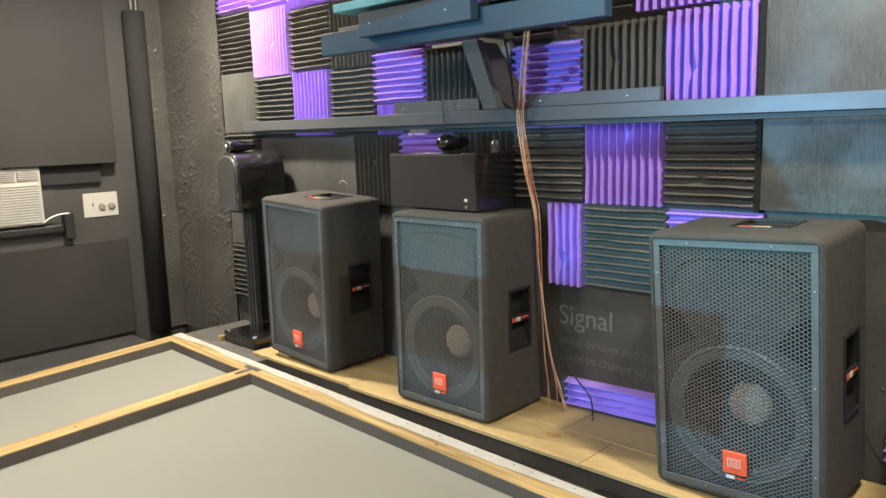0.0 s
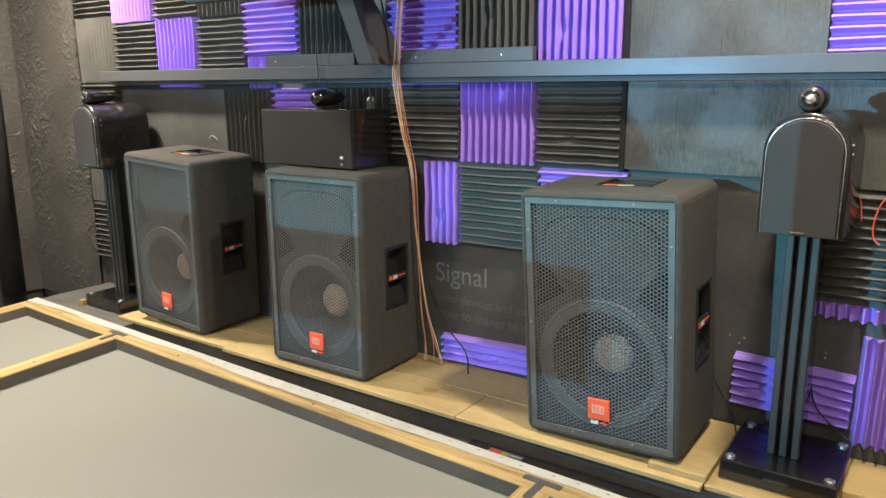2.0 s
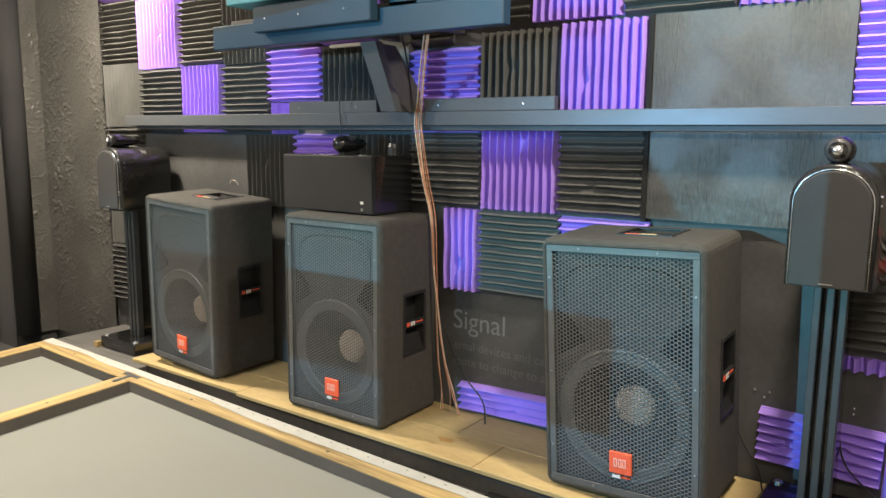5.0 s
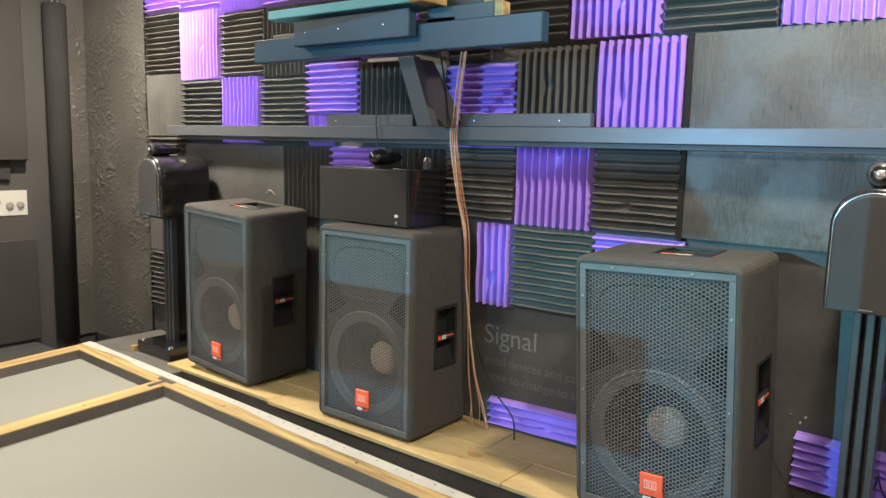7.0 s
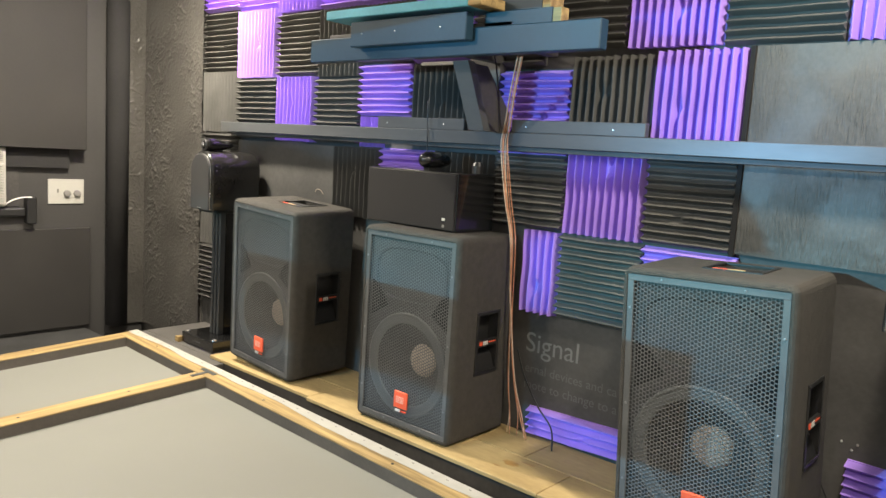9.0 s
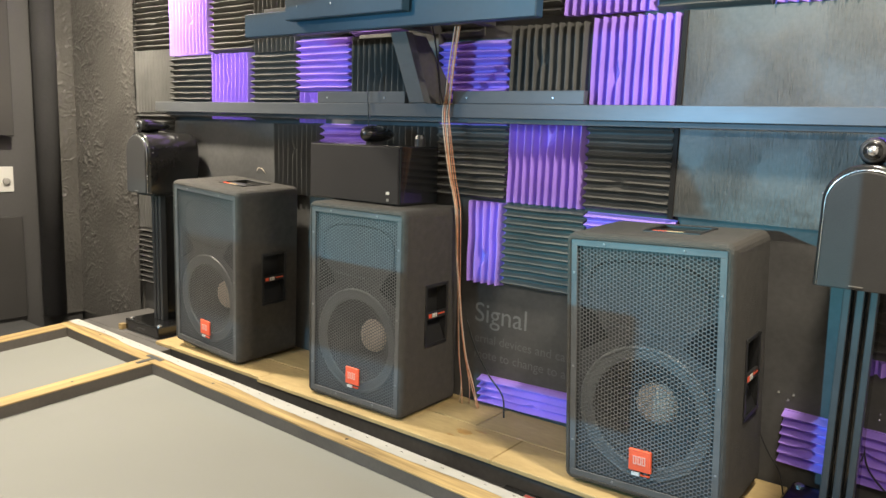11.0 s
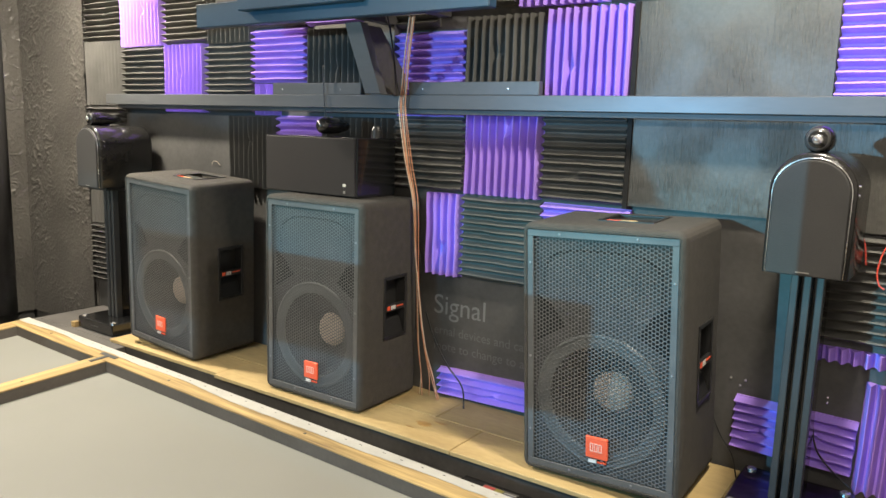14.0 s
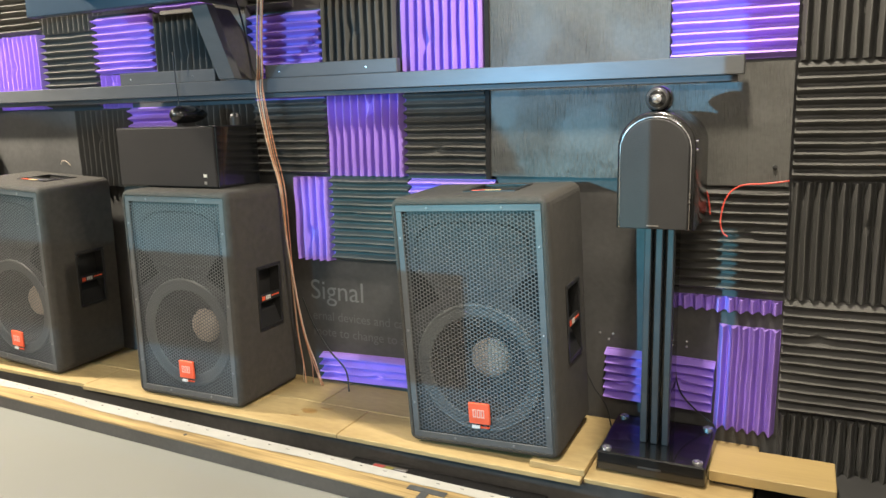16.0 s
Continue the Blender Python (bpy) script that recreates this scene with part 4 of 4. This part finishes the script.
# ---- wires ----
def smooth_path(points, n=10):
    pts = [Vector(p) for p in points]
    pts = [2 * pts[0] - pts[1]] + pts + [2 * pts[-1] - pts[-2]]
    out = []
    for i in range(1, len(pts) - 2):
        p0, p1, p2, p3 = pts[i - 1:i + 3]
        for k in range(n):
            t = k / n
            out.append(0.5 * (2 * p1 + (p2 - p0) * t + (2 * p0 - 5 * p1 + 4 * p2 - p3) * t * t + (3 * p1 - p0 - 3 * p2 + p3) * t ** 3))
    return out + [pts[-2]]


bundle = thing("speaker_wire_bundle", "loose bundle of tan speaker wires hanging over the rail", "wires")
rng = random.Random(4)
main = [(2.30, -0.31, 1.712), (2.20, -0.20, 1.61), (2.112, -0.098, 1.515), (2.088, -0.078, 1.46), (2.095, -0.075, 1.38), (2.115, -0.07, 1.25), (2.14, -0.062, 1.12), (2.148, -0.058, 0.95), (2.156, -0.05, 0.80), (2.175, -0.04, 0.60), (2.20, -0.03, 0.48), (2.215, -0.03, STAGE + 0.004)]
for k in range(6):
    ph, sp = rng.uniform(0, 6.3), rng.uniform(0.4, 1.0)
    pts = []
    for i, p in enumerate(main):
        f = 0.002 + 0.006 * (i / 11) + (0.016 * max(0, i - 7) / 4) * sp
        pts.append((p[0] + f * math.cos(ph + i * 0.7) + (k - 2.5) * 0.0046 + (0.010 * (k - 3) * max(0, i - 8) / 3), p[1] + 0.5 * f * math.sin(ph + i * 0.7), p[2]))
    part("wire", tube(smooth_path(pts, 6), 0.0016, 6), COPPER if k % 3 else PALEWIRE, bundle, "", True)


def cable(name, label, pts, r, mat, n=8):
    return tagged(part(name, tube(smooth_path(pts, n), r, 6), mat, None, "", True), label, "wire")


cable("hanging_cord", "thin dark cord hanging from the rail", [(1.70, -0.068, 1.60), (1.705, -0.07, 1.5), (1.715, -0.075, 1.42), (1.72, -0.08, 1.336)], 0.0022, BLACKWIRE)
cable("black_cable", "thin black cable trailing down to the stage", [(2.11, -0.20, 1.75), (2.075, -0.13, 1.68), (2.06, -0.09, 1.60), (2.064, -0.08, 1.53), (2.07, -0.07, 1.489)], 0.003, BLACKWIRE)
cable("black_cable", "thin black cable trailing down to the stage", [(2.17, -0.02, 0.72), (2.21, -0.015, 0.62), (2.27, -0.01, 0.53), (2.34, -0.02, 0.47), (2.37, -0.05, STAGE + 0.004)], 0.003, BLACKWIRE)
cable("red_wire", "short red wire stapled along the foam", [(3.737, 0.004, 1.166), (3.68, 0.0, 1.158), (3.62, -0.002, 1.152), (3.585, -0.004, 1.12), (3.572, -0.005, 1.06), (3.578, -0.005, 1.025), (3.592, -0.004, 1.012)], 0.0022, REDWIRE)
cable("red_wire", "short red wire behind the small speaker", [(3.515, -0.002, 1.15), (3.535, -0.004, 1.13), (3.545, -0.004, 1.07)], 0.0022, REDWIRE)
cable("black_cable", "thin dark cable beside the speaker stand", [(3.46, 0.0, 0.66), (3.48, -0.012, 0.56), (3.53, -0.01, 0.50), (3.575, -0.015, 0.47)], 0.0025, BLACKWIRE)
cable("black_cable", "thin dark cable from the stage speaker", [(3.19, 0.0, 0.60), (3.23, -0.01, 0.53), (3.27, -0.02, 0.48), (3.29, -0.03, 0.42)], 0.0022, BLACKWIRE)

for x, z in ((3.235, 0.69), (3.262, 0.672), (3.275, 0.69), (3.49, 0.675), (3.49, 0.69), (2.62, 1.02), (2.40, 1.05)):
    tagged(part("wall_screw", lathe([(0.0, WALL - 0.006), (0.003, WALL - 0.005), (0.0035, WALL + 0.001)], "Y", 8, (x, 0, z)), SILVER), "small bright screw standing in the black wall", "screw", "screws in the wall")
tagged(part("wall_screw", lathe([(0.0, WALL - 0.034), (0.005, WALL - 0.032), (0.006, WALL - 0.024)], "Y", 8, (3.70, 0, 1.20)), DARKSTEEL), "dark screw head in the grey wall patch", "screw", "screws in the wall")
# scratch mark on the bare wall, added as a thin pale tube
cable("wall_scratch", "pale curved scratch mark on the black wall", [(0.93, 0.02, 1.185), (0.95, 0.012, 1.20), (0.975, 0.014, 1.198), (0.99, 0.02, 1.18)], 0.0011, PALEWIRE)

# ---- loose things on the stage ----
block = thing("wood_board", "pale pine board resting beside the stand base", "board")
part("board", box(3.592, 3.886, -0.252, -0.090, STAGE + 0.013, STAGE + 0.042, 0.002), PINE_PLAIN, block)
part("riser", box(3.602, 3.695, -0.235, -0.10, STAGE - 0.0005, STAGE + 0.0125, 0.001), BLACKBOARD, block, "thin black riser under the board")
off = thing("wood_offcut", "small pine offcut beside the speaker stand", "offcut")
part("board", box(0.300, 0.328, -0.322, -0.294, 0.3855, 0.412, 0.001), PINE, off)
sticker = thing("label_tag", "small printed colour tag lying on the black ledge", "tag")
part("tag", box(2.652, 2.768, -0.402, -0.356, 0.3292, 0.3299), BLACKBOARD, sticker)
for x0, x1, y0, y1, m in ((2.655, 2.692, -0.382, -0.360, TAGRED), (2.655, 2.700, -0.399, -0.384, PALEPRINT), (2.695, 2.722, -0.385, -0.361, TAGGREEN),
                          (2.704, 2.728, -0.399, -0.387, TAGRED), (2.731, 2.764, -0.396, -0.376, TAGBLUE), (2.726, 2.765, -0.371, -0.366, PALEPRINT)):
    part("print", box(x0, x1, y0, y1, 0.3299, 0.3303), m, sticker)

lid = thing("black_case", "long flat black glossy case lying on the ledge", "case")
part("lid", box(2.572, 3.19, -0.445, -0.338, 0.3182, 0.329, 0.003), GLOSS, lid)
part("faint_print", box(2.95, 3.06, -0.392, -0.385, 0.3291, 0.3294), GREYTUBE, lid)

# ---- projection screen lying on its face ----
FX0, FX1, FD, FW, FT = 0.088, 3.74, 2.15, 0.093, 0.048
screen = thing("projection_screen", "large timber-framed white projection screen lying face down", "projection screen", at=(0, -0.412, 0.410), turn=-2.2)
screen.matrix_world = pose(0, -0.412, 0.410, 0, 0, -2.2) @ pose(0, 0, 0, 3.14, 0, 0)


def rail_piece(x0, x1, y0, y1, mat, name):
    top = part(name, box(x0, x1, y0, y1, -0.006, 0.0, 0.0015), mat, screen, "bare pine frame timber")
    part("painted_side", box(x0 + 0.0005, x1 - 0.0005, y0 + 0.0005, y1 - 0.0005, -FT, -0.006), FRAMESIDE, top, "dark brown painted timber side")


rail_piece(FX0, FX1, -FW, 0, PINE, "long_rail")
rail_piece(FX0, FX1, -FD, -FD + FW, PINE, "long_rail")
for x in (FX0, 0.872, 2.905, FX1 - 0.085):
    rail_piece(x, x + 0.085, -FD + FW, -FW, PINE_Y, "cross_rail")
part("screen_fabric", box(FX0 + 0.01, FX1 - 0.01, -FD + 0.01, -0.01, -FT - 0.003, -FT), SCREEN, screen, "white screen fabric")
# fabric turned over the edge, torn unevenly, with staples
bm = bmesh.new()
n = 120
low, high = [], []
for i in range(n + 1):
    x = FX0 + (FX1 - FX0) * i / n
    e = 0.038 + 0.018 * noise.noise(Vector((x * 3.1, 0.3, 0))) + 0.004 * noise.noise(Vector((x * 19, 4, 0)))
    low.append(bm.verts.new((x, 0.002, 0.002)))
    high.append(bm.verts.new((x, -e, 0.002)))
down = [bm.verts.new((v.co.x, 0.002, -FT)) for v in low]
for i in range(n):
    bm.faces.new((low[i], low[i + 1], high[i + 1], high[i]))
    bm.faces.new((low[i], down[i], down[i + 1], low[i + 1]))
bmesh.ops.recalc_face_normals(bm, faces=bm.faces[:])
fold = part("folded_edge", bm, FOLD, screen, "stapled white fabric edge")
for i in range(46):
    x = FX0 + 0.06 + i * 0.08 + rng.uniform(-0.01, 0.01)
    y = -0.014 + rng.uniform(-0.004, 0.004)
    part("staple", box(x - 0.005, x + 0.005, y - 0.0006, y + 0.0006, 0.002, 0.003), DARKSTEEL, fold)
for x in (0.912, 2.945):
    bm = box(x - 0.055, x + 0.055, -0.062, -0.042, 0.0005, 0.0025)
    box(x - 0.011, x + 0.011, -0.135, -0.0625, 0.0005, 0.0025, 0, 1, bm)
    part("t_bracket", bm, PLATESTEEL, screen, "dark steel mending plate")
for x, y in ((0.42, -0.05), (1.35, -0.06), (2.1, -0.062), (0.915, -0.4), (0.915, -0.8), (0.12, -0.5)):
    part("screw_hole", lathe([(0.006, 0.0004), (0.003, 0.0012), (0.0, 0.0006)], "Z", 10, (x, y, 0)), DARKSTEEL, screen)

# ---- side wall ----
upper = thing("wall_panel", "large black fabric acoustic panel hung on the side wall", "panel", "black side panels")
part("panel_face", box(X0 + 0.03, X0 + 0.075, -1.75, -0.357, 1.288, 2.34, 0.004), SIDEPANEL, upper)
# backing board in near-black: shade below the panel is put into its colour
part("shaded_panel_backing", box(X0, X0 + 0.0295, -1.6, -0.435, 1.183, 2.30), SLEEVE, upper)
lower = thing("wall_panel", "large black fabric panel low on the side wall", "panel", "black side panels")
part("panel_face", box(X0, X0 + 0.02, -2.2, -0.312, 0.265, 0.842, 0.003), SIDEPANEL, lower)

plate = thing("switch_plate", "white wall plate with two round dimmer knobs", "switch")
part("plate", box(X0, X0 + 0.007, -0.541, -0.345, 0.981, 1.120, 0.002), IVORY, plate)
for y in (-0.44, -0.385):
    part("knob", lathe([(0.019, X0 + 0.007), (0.018, X0 + 0.02), (0.012, X0 + 0.022), (0.0, X0 + 0.022)], "X", 20, (0, y, 1.040)), GREYPLASTIC, plate)
part("toggle", box(X0 + 0.007, X0 + 0.013, -0.493, -0.485, 1.045, 1.065, 0.001), GREYPLASTIC, plate)

ac = thing("air_conditioner", "white window air conditioner with a slatted front", "air conditioner")
part("case", box(X0, X0 + 0.05, -1.25, -0.765, 0.972, 1.287, 0.008, 2), IVORY, ac, "off-white plastic case")
part("front_panel", box(X0 + 0.0505, X0 + 0.056, -1.235, -0.775, 0.978, 1.202, 0.003), IVORY, ac)
for i in range(15):
    z = 0.986 + i * 0.0142
    part("slat", box(X0 + 0.0563, X0 + 0.0625, -1.225, -0.785, z, z + 0.0085, 0.002), IVORY, ac)
for y0, y1 in ((-1.23, -1.02), (-1.01, -0.895), (-0.885, -0.782)):
    well = part("air_outlet", box(X0 + 0.0503, X0 + 0.0515, y0, y1, 1.214, 1.268), GREYPLASTIC, ac, "grey louvred air outlet")
    for i in range(5):
        z = 1.217 + i * 0.0105
        part("louvre", box(X0 + 0.052, X0 + 0.058, y0 + 0.003, y1 - 0.003, z, z + 0.0055, 0.001), IVORY, well)
# no hollow is built: the recess's shade is a flat black sheet
structure("window_gap_shade", box(X0, X0 + 0.006, -0.763, -0.69, 0.97, 1.29), BLACKBOARD, "flat black sheet for the dark recess beside the air conditioner", "panel")

arm = thing("swing_arm", "black metal swing arm on the side wall", "arm")
part("tube", box(X0, X0 + 0.04, -1.3, -0.665, 0.915, 0.965, 0.012, 2), RUBBER, arm)
part("bracket", box(X0, X0 + 0.055, -0.665, -0.615, 0.875, 1.02, 0.005), RUBBER, arm)
cable("white_cord", "white cord looping above the swing arm", [(X0 + 0.06, -0.775, 0.985), (X0 + 0.05, -0.74, 1.005), (X0 + 0.05, -0.69, 1.02), (X0 + 0.05, -0.64, 1.022)], 0.004, WHITE)

pipe = thing("vertical_pipe", "black foam-wrapped vertical pipe in the corner", "pipe")
part("sleeve", lathe([(0.061, 0.262), (0.061, 2.14), (0.058, 2.15), (0.0, 2.15)], "Z", 28, (X0 + 0.066, -0.178, 0)), SLEEVE, pipe, "", True)
for y in (-0.185, -0.155):
    part("conduit", tube([(X0 + 0.06, y, 2.15), (X0 + 0.06, y, CEIL)], 0.006, 8), DULLSTEEL, pipe)
